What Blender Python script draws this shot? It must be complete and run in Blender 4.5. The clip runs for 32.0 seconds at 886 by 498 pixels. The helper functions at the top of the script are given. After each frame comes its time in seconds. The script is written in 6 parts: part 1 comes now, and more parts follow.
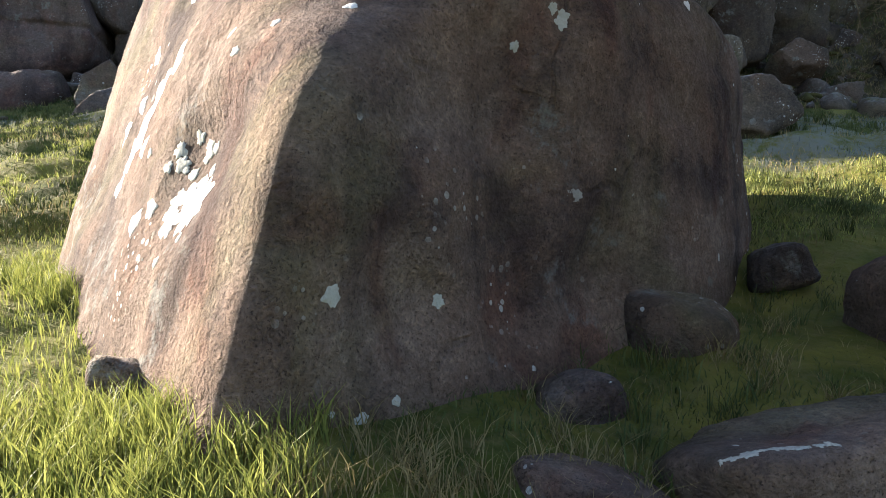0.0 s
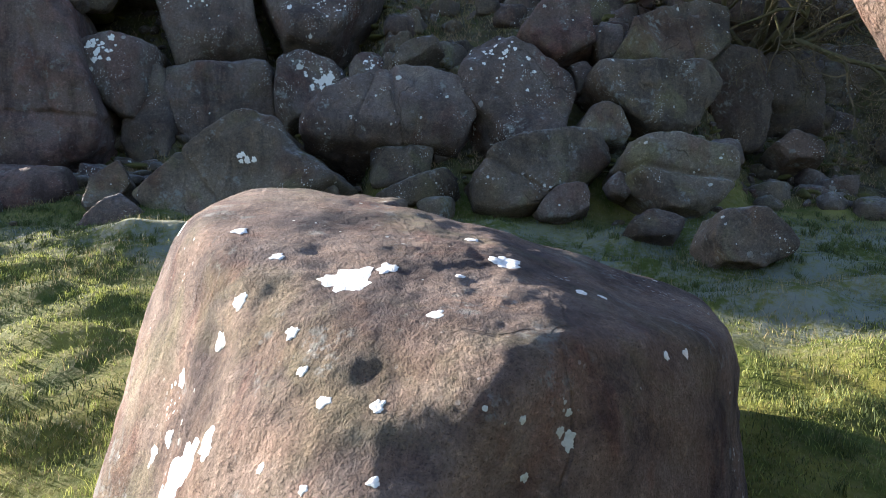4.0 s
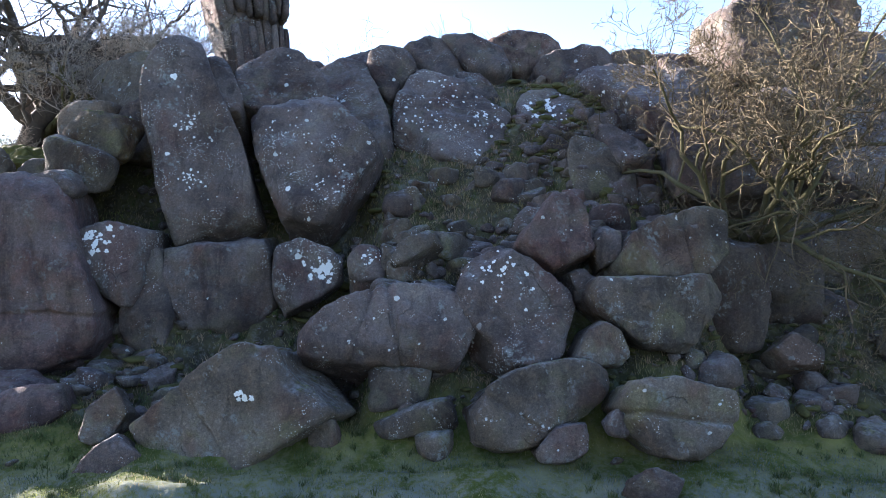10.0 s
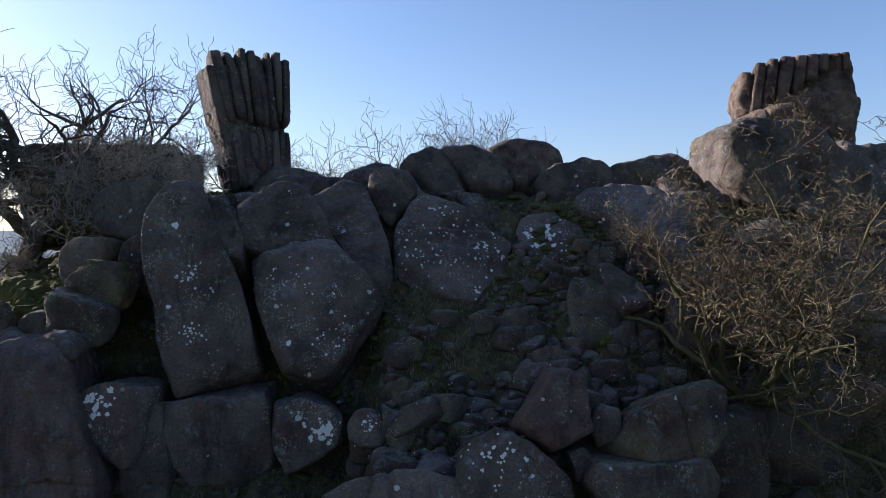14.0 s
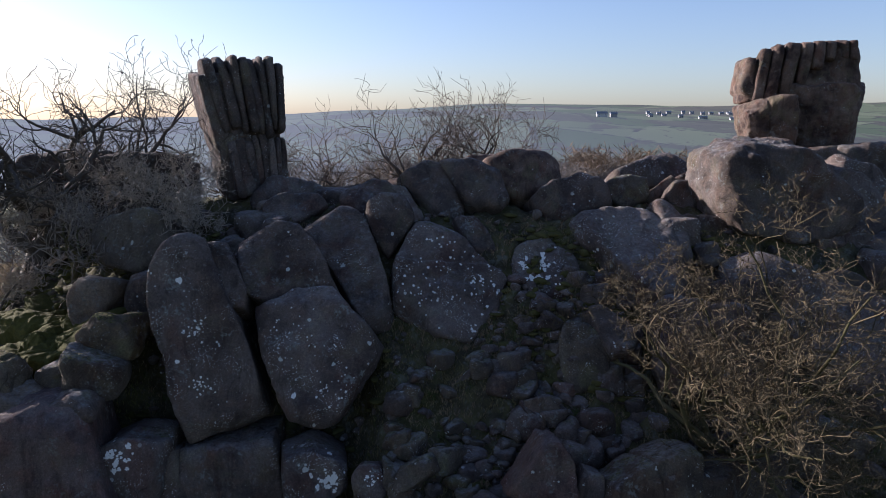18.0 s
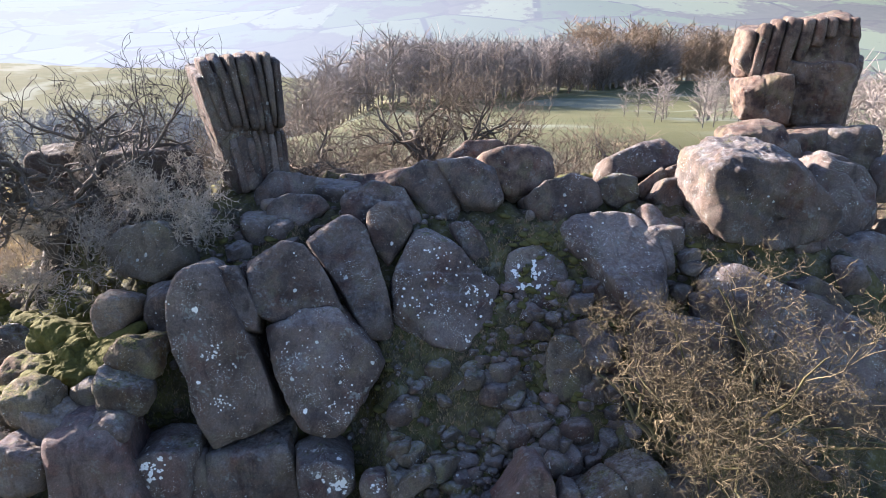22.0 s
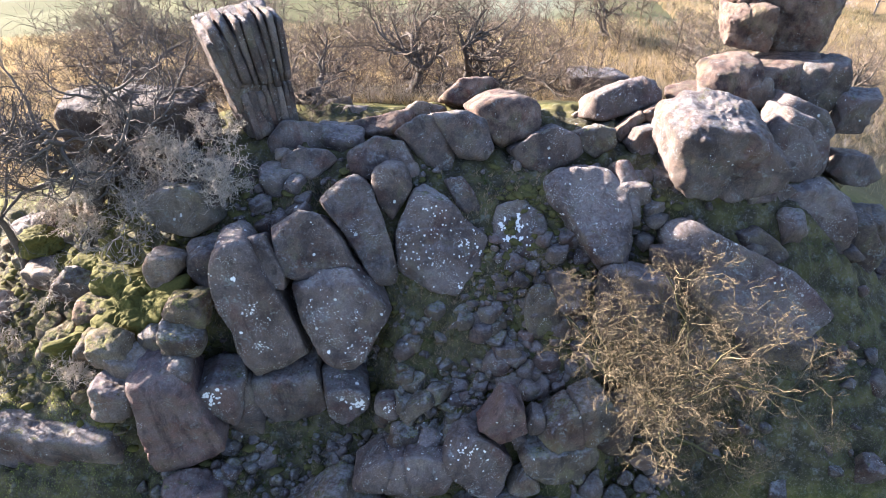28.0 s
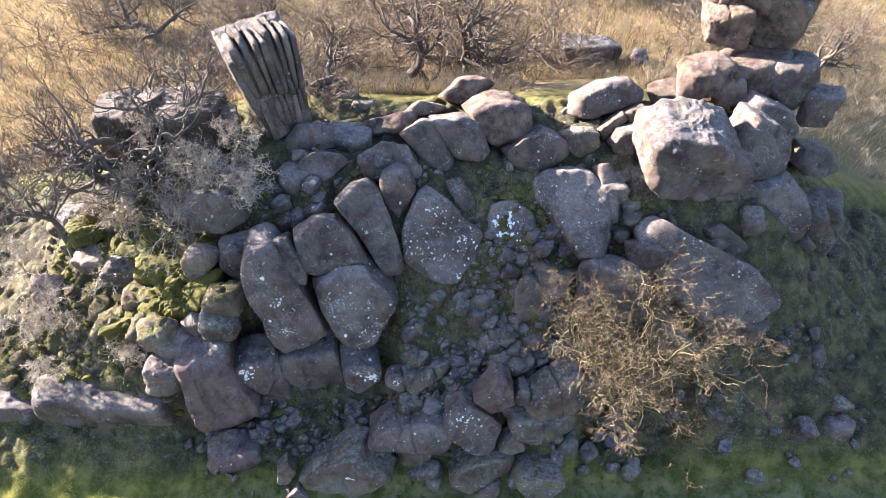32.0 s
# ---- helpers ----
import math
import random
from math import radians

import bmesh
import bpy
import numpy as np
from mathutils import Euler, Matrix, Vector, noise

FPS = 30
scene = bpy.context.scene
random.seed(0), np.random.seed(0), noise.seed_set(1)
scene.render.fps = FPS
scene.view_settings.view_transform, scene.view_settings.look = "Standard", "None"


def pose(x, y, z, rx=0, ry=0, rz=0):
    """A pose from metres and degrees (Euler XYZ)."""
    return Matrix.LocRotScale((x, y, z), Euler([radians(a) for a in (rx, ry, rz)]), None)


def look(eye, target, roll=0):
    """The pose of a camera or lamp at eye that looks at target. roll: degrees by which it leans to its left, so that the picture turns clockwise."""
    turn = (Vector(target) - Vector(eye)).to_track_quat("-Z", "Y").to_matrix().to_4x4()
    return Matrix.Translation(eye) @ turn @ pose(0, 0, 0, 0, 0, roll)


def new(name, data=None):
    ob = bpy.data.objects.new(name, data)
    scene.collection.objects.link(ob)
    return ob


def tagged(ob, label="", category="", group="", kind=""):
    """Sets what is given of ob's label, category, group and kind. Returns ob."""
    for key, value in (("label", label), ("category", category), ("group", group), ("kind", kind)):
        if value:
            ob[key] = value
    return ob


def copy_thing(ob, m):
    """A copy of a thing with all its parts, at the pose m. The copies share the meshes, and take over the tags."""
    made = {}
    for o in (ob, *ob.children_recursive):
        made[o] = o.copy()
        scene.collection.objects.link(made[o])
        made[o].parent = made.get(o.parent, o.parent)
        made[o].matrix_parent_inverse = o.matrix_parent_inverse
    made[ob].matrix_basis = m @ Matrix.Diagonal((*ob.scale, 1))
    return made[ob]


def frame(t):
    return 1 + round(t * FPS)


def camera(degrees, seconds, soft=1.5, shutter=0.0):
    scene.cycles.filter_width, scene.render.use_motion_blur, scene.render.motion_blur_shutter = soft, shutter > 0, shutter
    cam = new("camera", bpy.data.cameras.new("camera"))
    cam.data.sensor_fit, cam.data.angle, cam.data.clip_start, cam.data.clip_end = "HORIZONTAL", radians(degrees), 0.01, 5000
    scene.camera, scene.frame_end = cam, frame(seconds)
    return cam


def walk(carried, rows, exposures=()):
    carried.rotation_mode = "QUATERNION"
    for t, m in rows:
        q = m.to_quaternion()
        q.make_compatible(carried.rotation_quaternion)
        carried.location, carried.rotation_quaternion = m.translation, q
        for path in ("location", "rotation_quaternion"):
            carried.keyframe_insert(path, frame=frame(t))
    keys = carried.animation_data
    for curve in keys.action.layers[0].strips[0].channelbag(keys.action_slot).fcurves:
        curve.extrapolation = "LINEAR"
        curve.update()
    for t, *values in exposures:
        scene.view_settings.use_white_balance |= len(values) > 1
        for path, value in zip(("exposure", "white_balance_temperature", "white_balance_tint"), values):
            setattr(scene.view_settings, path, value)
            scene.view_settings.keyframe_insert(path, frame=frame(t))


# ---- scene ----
cam = camera(64.8, 32.0, soft=0.8)
METRES, EYE, TILT, LEAN, TURN = 32.0, 1.3, -2.6, 0.0, 0.0
ROWS = [
    (0.0, 0.0, 0.0, 0.0, 0.0, 0.0, -0.0),
    (0.5, -0.0002, -0.0009, 0.0062, -0.0, 0.06, -0.01),
    (1.0, -0.0009, -0.0022, 0.0102, -0.0, 0.14, -0.02),
    (1.5, -0.0013, -0.0034, 0.0156, -0.02, 0.2, -0.03),
    (2.0, -0.0013, -0.0041, 0.0226, -0.04, 0.28, -0.04),
    (2.5, -0.0014, -0.0049, 0.0303, -0.06, 0.35, -0.03),
    (3.0, -0.0019, -0.0059, 0.0387, -0.06, 0.41, -0.04),
    (3.5, -0.0022, -0.0064, 0.048, -0.08, 0.46, -0.04),
    (4.0, -0.0022, -0.0065, 0.0576, -0.09, 0.49, -0.04),
    (4.5, -0.0018, -0.0065, 0.0679, -0.08, 0.55, -0.06),
    (6.5, -0.0012, -0.006, 0.1096, -0.14, 0.84, -0.11),
    (7.0, -0.001, -0.0057, 0.1206, -0.13, 0.89, -0.08),
    (7.5, -0.0008, -0.0057, 0.1317, -0.12, 0.97, -0.07),
    (8.0, -0.0008, -0.0057, 0.1437, -0.12, 1.01, -0.02),
    (8.5, -0.0007, -0.0062, 0.1557, -0.12, 1.05, -0.03),
    (9.0, -0.0009, -0.0063, 0.1681, -0.11, 1.07, -0.02),
    (9.5, -0.0015, -0.0068, 0.1813, -0.16, 1.13, -0.01),
    (10.0, -0.0014, -0.0072, 0.1948, -0.12, 1.19, -0.03),
    (10.5, -0.0018, -0.0076, 0.2082, -0.15, 1.24, -0.04),
    (11.0, -0.002, -0.0084, 0.2221, -0.18, 1.23, -0.05),
    (11.5, -0.0024, -0.0088, 0.2359, -0.21, 1.35, -0.11),
    (12.0, -0.0023, -0.0093, 0.2513, -0.2, 1.33, -0.14),
    (12.5, -0.0027, -0.0099, 0.2671, -0.24, 1.35, -0.16),
    (13.0, -0.0027, -0.0104, 0.2829, -0.21, 1.35, -0.19),
    (13.5, -0.003, -0.011, 0.2998, -0.23, 1.32, -0.23),
    (14.0, -0.0028, -0.0114, 0.3172, -0.21, 1.27, -0.27),
    (14.5, -0.0028, -0.0117, 0.3348, -0.23, 1.22, -0.3),
    (16.5, -0.004, -0.0149, 0.4016, -0.45, -1.29, -0.33),
    (17.0, -0.0038, -0.016, 0.4205, -0.42, -3.6, -0.36),
    (17.5, -0.0041, -0.0172, 0.4394, -0.46, -6.0, -0.37),
    (18.0, -0.0038, -0.0181, 0.4577, -0.46, -7.94, -0.36),
    (18.5, -0.0035, -0.0186, 0.476, -0.45, -9.68, -0.36),
    (19.0, -0.0037, -0.0193, 0.4948, -0.47, -11.21, -0.36),
    (19.5, -0.0034, -0.0201, 0.5126, -0.48, -12.4, -0.37),
    (20.0, -0.003, -0.0213, 0.531, -0.48, -13.62, -0.36),
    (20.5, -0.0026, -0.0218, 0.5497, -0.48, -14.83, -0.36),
    (21.0, -0.0027, -0.0229, 0.5682, -0.53, -16.05, -0.38),
    (21.5, -0.0024, -0.0237, 0.5865, -0.54, -17.26, -0.36),
    (22.0, -0.0029, -0.0244, 0.6042, -0.57, -18.46, -0.38),
    (22.5, -0.0032, -0.0252, 0.6225, -0.56, -19.67, -0.39),
    (23.0, -0.0036, -0.0255, 0.6405, -0.6, -20.87, -0.42),
    (23.5, -0.0034, -0.0264, 0.6587, -0.6, -22.11, -0.42),
    (24.0, -0.0031, -0.0271, 0.6771, -0.61, -23.49, -0.41),
    (24.5, -0.0028, -0.0283, 0.6958, -0.63, -25.11, -0.4),
    (25.0, -0.002, -0.0293, 0.7153, -0.64, -26.78, -0.39),
    (25.5, -0.0012, -0.0301, 0.7352, -0.66, -28.54, -0.38),
    (27.5, -0.0006, -0.0324, 0.8144, -0.72, -35.39, -0.26),
    (28.0, -0.0007, -0.0335, 0.8334, -0.72, -36.66, -0.25),
    (28.5, -0.0007, -0.0346, 0.8529, -0.73, -37.45, -0.25),
    (29.0, -0.0008, -0.0358, 0.8727, -0.75, -38.02, -0.25),
    (29.5, -0.0008, -0.0371, 0.8922, -0.76, -38.57, -0.24),
    (30.0, -0.001, -0.0391, 0.9131, -0.77, -39.54, -0.23),
    (30.5, -0.0014, -0.0408, 0.9342, -0.78, -40.77, -0.21),
    (31.0, -0.0019, -0.0418, 0.9557, -0.8, -42.05, -0.2),
    (31.5, -0.0024, -0.0429, 0.977, -0.81, -43.3, -0.19),
    (32.0, -0.0027, -0.045, 0.9981, -0.83, -44.54, -0.18),
]
EXPOSURES = [(0.0, 2.8, 6150, 16), (2.0, 2.75, 5950, 16), (4.0, 2.75, 5650, 16), (7.0, 3.7, 5420, 21), (8.0, 3.8, 5370, 21), (9.0, 3.5, 5370, 21), (10.0, 3.2, 5370, 21), (11.0, 2.9, 5200, 21), (13.0, 1.95, 5200, 22), (14.5, 1.2, 5350, 17), (16.5, 0.9, 5250, 16), (18.0, 1.3, 5350, 25), (19.0, 1.8, 5450, 26), (20.0, 2.25, 5550, 23), (21.0, 2.62, 5600, 23), (23.0, 3.1, 5650, 23), (25.0, 3.25, 5700, 23), (28.0, 3.4, 5700, 23), (32.0, 3.45, 5800, 22)]
walk(cam, [(t, pose(0, 0, EYE, TILT, LEAN, TURN) @ pose(METRES * x, METRES * y, METRES * z, 90 + pitch, roll, yaw)) for t, x, y, z, yaw, pitch, roll in ROWS],
     EXPOSURES)

# ---- world, sun, light ----
SUN_AZ, SUN_EL = radians(-64.0), radians(18.5)
SUN_DIR = Vector((math.sin(SUN_AZ) * math.cos(SUN_EL), math.cos(SUN_AZ) * math.cos(SUN_EL), math.sin(SUN_EL)))
world = bpy.data.worlds.new("sky")
scene.world = world
world.use_nodes = True
sky = world.node_tree.nodes.new("ShaderNodeTexSky")
sky.sky_type, sky.sun_disc = "NISHITA", False
sky.sun_elevation, sky.sun_rotation = SUN_EL, SUN_AZ
sky.air_density, sky.dust_density, sky.ozone_density, sky.altitude = 1.0, 1.1, 1.2, 200
paler = world.node_tree.nodes.new("ShaderNodeHueSaturation")
paler.inputs["Saturation"].default_value = 0.95
world.node_tree.links.new(sky.outputs[0], paler.inputs["Color"])
world.node_tree.links.new(paler.outputs[0], world.node_tree.nodes["Background"].inputs[0])
world.node_tree.nodes["Background"].inputs[1].default_value = 0.06
sun = new("sun", bpy.data.lights.new("sun", "SUN"))
sun.data.energy, sun.data.angle, sun.data.color = 5.0, radians(0.6), (1.0, 0.86, 0.66)
sun.matrix_world = look(SUN_DIR * 100, (0, 0, 0))


# ---- noise ----
def _hash(ix, iy, iz, seed):
    n = (ix * 374761393 + iy * 668265263 + iz * 1274126177 + seed * 974634777) & 0xFFFFFFFF
    n = ((n ^ (n >> 13)) * 1274126177) & 0xFFFFFFFF
    return ((n ^ (n >> 16)) & 0xFFFF) / 32767.5 - 1.0


def vnoise(p, seed=0):
    """Smooth value noise, -1 to 1, of an (n, 3) array."""
    i = np.floor(p).astype(np.int64)
    f = p - i
    f = f * f * f * (f * (f * 6 - 15) + 10)
    out = 0
    for dx in (0, 1):
        for dy in (0, 1):
            for dz in (0, 1):
                w = (f[:, 0] if dx else 1 - f[:, 0]) * (f[:, 1] if dy else 1 - f[:, 1]) * (f[:, 2] if dz else 1 - f[:, 2])
                out = out + w * _hash(i[:, 0] + dx, i[:, 1] + dy, i[:, 2] + dz, seed)
    return out


def fbm(p, seed=0, octaves=4, gain=0.5):
    out, a, f = 0, 1.0, 1.0
    for k in range(octaves):
        out = out + a * vnoise(p * f + 17.3 * k, seed + k)
        a, f = a * gain, f * 2.03
    return out


# ---- materials ----
class Nodes:
    """A short hand for node materials."""

    def __init__(self, name):
        self.m = bpy.data.materials.new(name)
        self.m.use_nodes = True
        self.t = self.m.node_tree
        self.bsdf = self.t.nodes["Principled BSDF"]

    def put(self, socket, v):
        if hasattr(v, "links"):
            self.t.links.new(v, socket)
        elif v is not None:
            socket.default_value = v if not isinstance(v, tuple) or len(v) != 3 or socket.type == "VECTOR" else (*v, 1)

    def node(self, kind, operation="", use_clamp=False, feature="", interpolation_type="", data_type="", blend_type=""):
        n = self.t.nodes.new("ShaderNode" + kind)
        if operation:
            n.operation = operation
        if use_clamp:
            n.use_clamp = True
        if feature:
            n.feature = feature
        if interpolation_type:
            n.interpolation_type = interpolation_type
        if data_type:
            n.data_type = data_type
        if blend_type:
            n.blend_type = blend_type
        return n

    def math(self, op, a, b=None, c=None, clamp=False):
        n = self.node("Math", operation=op, use_clamp=clamp)
        for s, v in zip(n.inputs, (a, b, c)):
            self.put(s, v)
        return n.outputs[0]

    def coords(self, scale=(1, 1, 1), shift=True, world=False):
        if world:
            v = self.node("NewGeometry").outputs["Position"]
        else:
            v = self.node("TexCoord").outputs["Object"]
            if shift:
                add = self.node("VectorMath", operation="ADD")
                rnd = self.math("MULTIPLY", self.node("ObjectInfo").outputs["Random"], 60.0)
                self.put(add.inputs[0], v), self.put(add.inputs[1], rnd)
                v = add.outputs[0]
        n = self.node("VectorMath", operation="MULTIPLY")
        self.put(n.inputs[0], v)
        n.inputs[1].default_value = scale
        return n.outputs[0]

    def noise(self, v, scale, detail=5.0, rough=0.55, distort=0.0):
        n = self.node("TexNoise")
        self.put(n.inputs["Vector"], v)
        n.inputs["Scale"].default_value, n.inputs["Detail"].default_value = scale, detail
        n.inputs["Roughness"].default_value, n.inputs["Distortion"].default_value = rough, distort
        return n.outputs[0]

    def voronoi(self, v, scale, out="Distance", feature="F1"):
        n = self.node("TexVoronoi", feature=feature)
        self.put(n.inputs["Vector"], v)
        n.inputs["Scale"].default_value = scale
        return n.outputs[out]

    def step(self, v, lo, hi, smooth=True):
        n = self.node("MapRange", interpolation_type="SMOOTHSTEP" if smooth else "LINEAR")
        self.put(n.inputs[0], v)
        self.put(n.inputs[1], lo), self.put(n.inputs[2], hi)
        return n.outputs[0]

    def mix(self, f, a, b, blend="MIX"):
        n = self.node("Mix", data_type="RGBA", blend_type=blend)
        self.put(n.inputs[0], f), self.put(n.inputs[6], a), self.put(n.inputs[7], b)
        return n.outputs[2]

    def up(self):
        n = self.node("SeparateXYZ")
        self.put(n.inputs[0], self.node("NewGeometry").outputs["Normal"])
        return n.outputs[2]

    def done(self, color, rough=0.9, bump=None, strength=0.4, distance=0.05, specular=0.25):
        self.put(self.bsdf.inputs["Base Color"], color)
        self.put(self.bsdf.inputs["Roughness"], rough)
        self.bsdf.inputs["Specular IOR Level"].default_value = specular
        if bump is not None:
            n = self.node("Bump")
            n.inputs["Strength"].default_value, n.inputs["Distance"].default_value = strength, distance
            self.put(n.inputs["Height"], bump)
            self.put(self.bsdf.inputs["Normal"], n.outputs[0])
        return self.m


def gritstone(name, light, dark, warm, spots=0.5, moss=0.3, frost=0.2, algae=0.4, fine=1.0, cracks=0.8, speck=0.75, zones=1.0):
    """Weathered gritstone: mottled, streaked, with pale lichen spots, green algae, moss and rime on what faces up."""
    n = Nodes(name)
    v = n.coords()
    big = n.noise(v, 0.55 * zones, 5, 0.6)
    mid = n.noise(v, 2.6, 6, 0.62)
    grain = n.noise(v, 42 * fine, 3, 0.7)
    streak = n.noise(n.coords((2.2, 2.2, 0.28)), 1.3, 5, 0.6)
    zone = n.noise(n.coords((1.0, 1.0, 0.7)), 0.38 * zones, 3, 0.5, 0.8)
    c = n.mix(n.step(big, 0.33, 0.68), dark, light)
    c = n.mix(n.math("MULTIPLY", n.step(mid, 0.42, 0.68), 0.7), c, warm)
    c = n.mix(n.math("MULTIPLY", n.step(zone, 0.46, 0.62), 0.65), c, n.mix(1.0, c, (1.32, 1.34, 1.36), "MULTIPLY"))
    c = n.mix(n.math("MULTIPLY", n.step(zone, 0.46, 0.30), 0.6), c, n.mix(1.0, c, (0.62, 0.55, 0.52), "MULTIPLY"))
    c = n.mix(n.math("MULTIPLY", n.step(streak, 0.52, 0.72), 0.55), c, tuple(0.45 * k for k in dark))
    c = n.mix(n.math("MULTIPLY", n.step(n.noise(v, 1.1, 4, 0.6, 0.6), 0.5, 0.75), algae), c, (0.105, 0.105, 0.05))
    c = n.mix(n.math("MULTIPLY", n.step(grain, 0.3, 0.7), speck), c, n.mix(1.0, c, (1.75, 1.7, 1.65), "MULTIPLY"), "MIX")
    mott = n.noise(v, 15 * fine, 4, 0.78)
    c = n.mix(n.math("MULTIPLY", n.step(mott, 0.50, 0.30), 0.7), c, n.mix(1.0, c, (0.55, 0.53, 0.51), "MULTIPLY"))
    c = n.mix(n.math("MULTIPLY", n.step(mott, 0.52, 0.70), speck), c, n.mix(1.0, c, (1.75, 1.72, 1.66), "MULTIPLY"))
    wine = n.math("MULTIPLY", n.step(n.noise(n.coords((1.0, 1.0, 0.6)), 0.8 * zones, 4, 0.6, 0.4), 0.54, 0.66), 0.6)
    c = n.mix(wine, c, n.mix(1.0, c, (0.80, 0.56, 0.52), "MULTIPLY"))
    pits = n.step(n.noise(v, 70 * fine, 2, 0.6), 0.60, 0.70)
    c = n.mix(n.math("MULTIPLY", pits, 0.55), c, tuple(0.35 * k for k in dark))
    warp = n.node("VectorMath", operation="ADD")
    shift = n.node("VectorMath", operation="SCALE")
    nz = n.node("TexNoise")
    n.put(nz.inputs["Vector"], v)
    nz.inputs["Scale"].default_value = 1.4
    n.put(shift.inputs[0], nz.outputs["Color"])
    shift.inputs["Scale"].default_value = 0.9
    n.put(warp.inputs[0], v), n.put(warp.inputs[1], shift.outputs[0])
    crack = n.math("MULTIPLY", n.step(n.voronoi(warp.outputs[0], 0.42, "Distance", "DISTANCE_TO_EDGE"), 0.008, 0.002), n.math("MULTIPLY", n.step(n.noise(v, 0.9, 3), 0.54, 0.62), 0.6 * cracks))
    c = n.mix(n.math("MULTIPLY", crack, 0.75), c, (0.02, 0.017, 0.014))
    # grey crust in patches
    crust = n.math("MULTIPLY", n.step(n.noise(v, 1.7, 6, 0.7), 0.55, 0.64), n.step(n.noise(v, 9, 5, 0.7), 0.46, 0.58))
    c = n.mix(n.math("MULTIPLY", crust, min(1.0, 0.45 + spots * 0.5)), c, (0.19, 0.20, 0.185))
    # white rosettes
    wob = n.math("MULTIPLY", n.math("SUBTRACT", n.noise(v, 18, 4, 0.7), 0.5), 0.42)
    where = n.step(n.noise(v, 0.8, 3, 0.5), 0.60 - 0.22 * spots, 0.72 - 0.18 * spots)
    size = n.math("MULTIPLY", n.step(n.noise(v, 2.3, 1), 0.42, 0.75), 0.20 + 0.1 * spots)

    def rosettes(scale, radius):
        node = n.node("TexVoronoi", feature="F1")
        n.put(node.inputs["Vector"], v)
        node.inputs["Scale"].default_value = scale
        pick = n.node("SeparateColor")
        n.put(pick.inputs[0], node.outputs["Color"])
        vary = n.math("MULTIPLY", n.math("POWER", pick.outputs[0], 1.6), 1.5)
        return n.math("LESS_THAN", n.math("ADD", node.outputs["Distance"], wob), n.math("MULTIPLY", radius, vary))

    s1 = n.math("MULTIPLY", rosettes(4.2, size), where)
    s2 = n.math("MULTIPLY", rosettes(11.0, n.math("MULTIPLY", size, 1.1)), n.step(n.noise(v, 1.9, 3), 0.5, 0.6))
    s3 = n.math("MULTIPLY", rosettes(27.0, 0.30), n.step(n.noise(v, 1.3, 4, 0.6), 0.62 - 0.12 * spots, 0.74 - 0.12 * spots))
    lich = n.math("MAXIMUM", n.math("MAXIMUM", s1, s2), s3)
    c = n.mix(n.math("MULTIPLY", lich, 0.85 if spots > 0 else 0.0), c, n.mix(n.noise(v, 30, 2), (0.42, 0.44, 0.40), (0.66, 0.68, 0.64)))
    up = n.up()
    mossy = n.math("MULTIPLY", n.step(n.math("ADD", n.math("MULTIPLY", up, 0.55), n.noise(v, 1.9, 6, 0.7)), 1.12 - 0.42 * moss, 1.24 - 0.42 * moss), 1.0 if moss > 0 else 0.0)
    c = n.mix(mossy, c, n.mix(n.step(n.noise(v, 13, 5, 0.8), 0.36, 0.66), (0.022, 0.024, 0.008), n.mix(n.step(n.noise(v, 2.6, 4, 0.7), 0.42, 0.6), (0.155, 0.145, 0.036), (0.13, 0.095, 0.048))))
    rime = n.math("MULTIPLY", n.step(n.math("ADD", n.math("MULTIPLY", up, 0.5), n.noise(v, 5.5, 6, 0.75)), 0.80, 1.18), frost)
    c = n.mix(rime, c, (0.52, 0.54, 0.57))
    bump = n.math("ADD", n.math("MULTIPLY", mid, 1.4), n.math("MULTIPLY", grain, 0.22))
    bump = n.math("ADD", bump, n.math("MULTIPLY", mott, 0.55))
    bump = n.math("ADD", bump, n.math("MULTIPLY", n.math("ADD", lich, mossy), 0.12))
    bump = n.math("SUBTRACT", bump, n.math("ADD", n.math("MULTIPLY", crack, 0.9), n.math("MULTIPLY", pits, 0.25)))
    return n.done(c, 0.93, bump, 1.0, 0.08, 0.15)


STONE = gritstone("gritstone", (0.105, 0.089, 0.077), (0.040, 0.034, 0.031), (0.098, 0.071, 0.055), 0.5, 0.12, 0.20, 0.30)
STONE_LICHEN = gritstone("gritstone_lichen", (0.107, 0.091, 0.081), (0.045, 0.037, 0.034), (0.095, 0.071, 0.057), 1.0, 0.1, 0.17, 0.25)
STONE_MOSSY = gritstone("gritstone_mossy", (0.100, 0.086, 0.067), (0.041, 0.035, 0.029), (0.088, 0.069, 0.047), 0.55, 0.36, 0.3, 0.6)
STONE_RED = gritstone("gritstone_red", (0.105, 0.083, 0.074), (0.043, 0.032, 0.031), (0.107, 0.067, 0.057), 0.3, 0.08, 0.1, 0.2)
STONE_PALE = gritstone("gritstone_pale", (0.155, 0.128, 0.098), (0.080, 0.064, 0.050), (0.140, 0.104, 0.070), 0.35, 0.05, 0.18, 0.2)
STONE_BROWN = gritstone("gritstone_brown", (0.135, 0.103, 0.080), (0.034, 0.024, 0.022), (0.118, 0.080, 0.058), 0.2, 0.0, 0.05, 0.45, 1.5, 0.5, 0.6, 2.4)
# Darker gritstone; on recess and cluster rocks its tone imitates shade.
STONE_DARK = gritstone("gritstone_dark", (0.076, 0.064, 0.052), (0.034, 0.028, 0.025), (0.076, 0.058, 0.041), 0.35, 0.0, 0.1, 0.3)


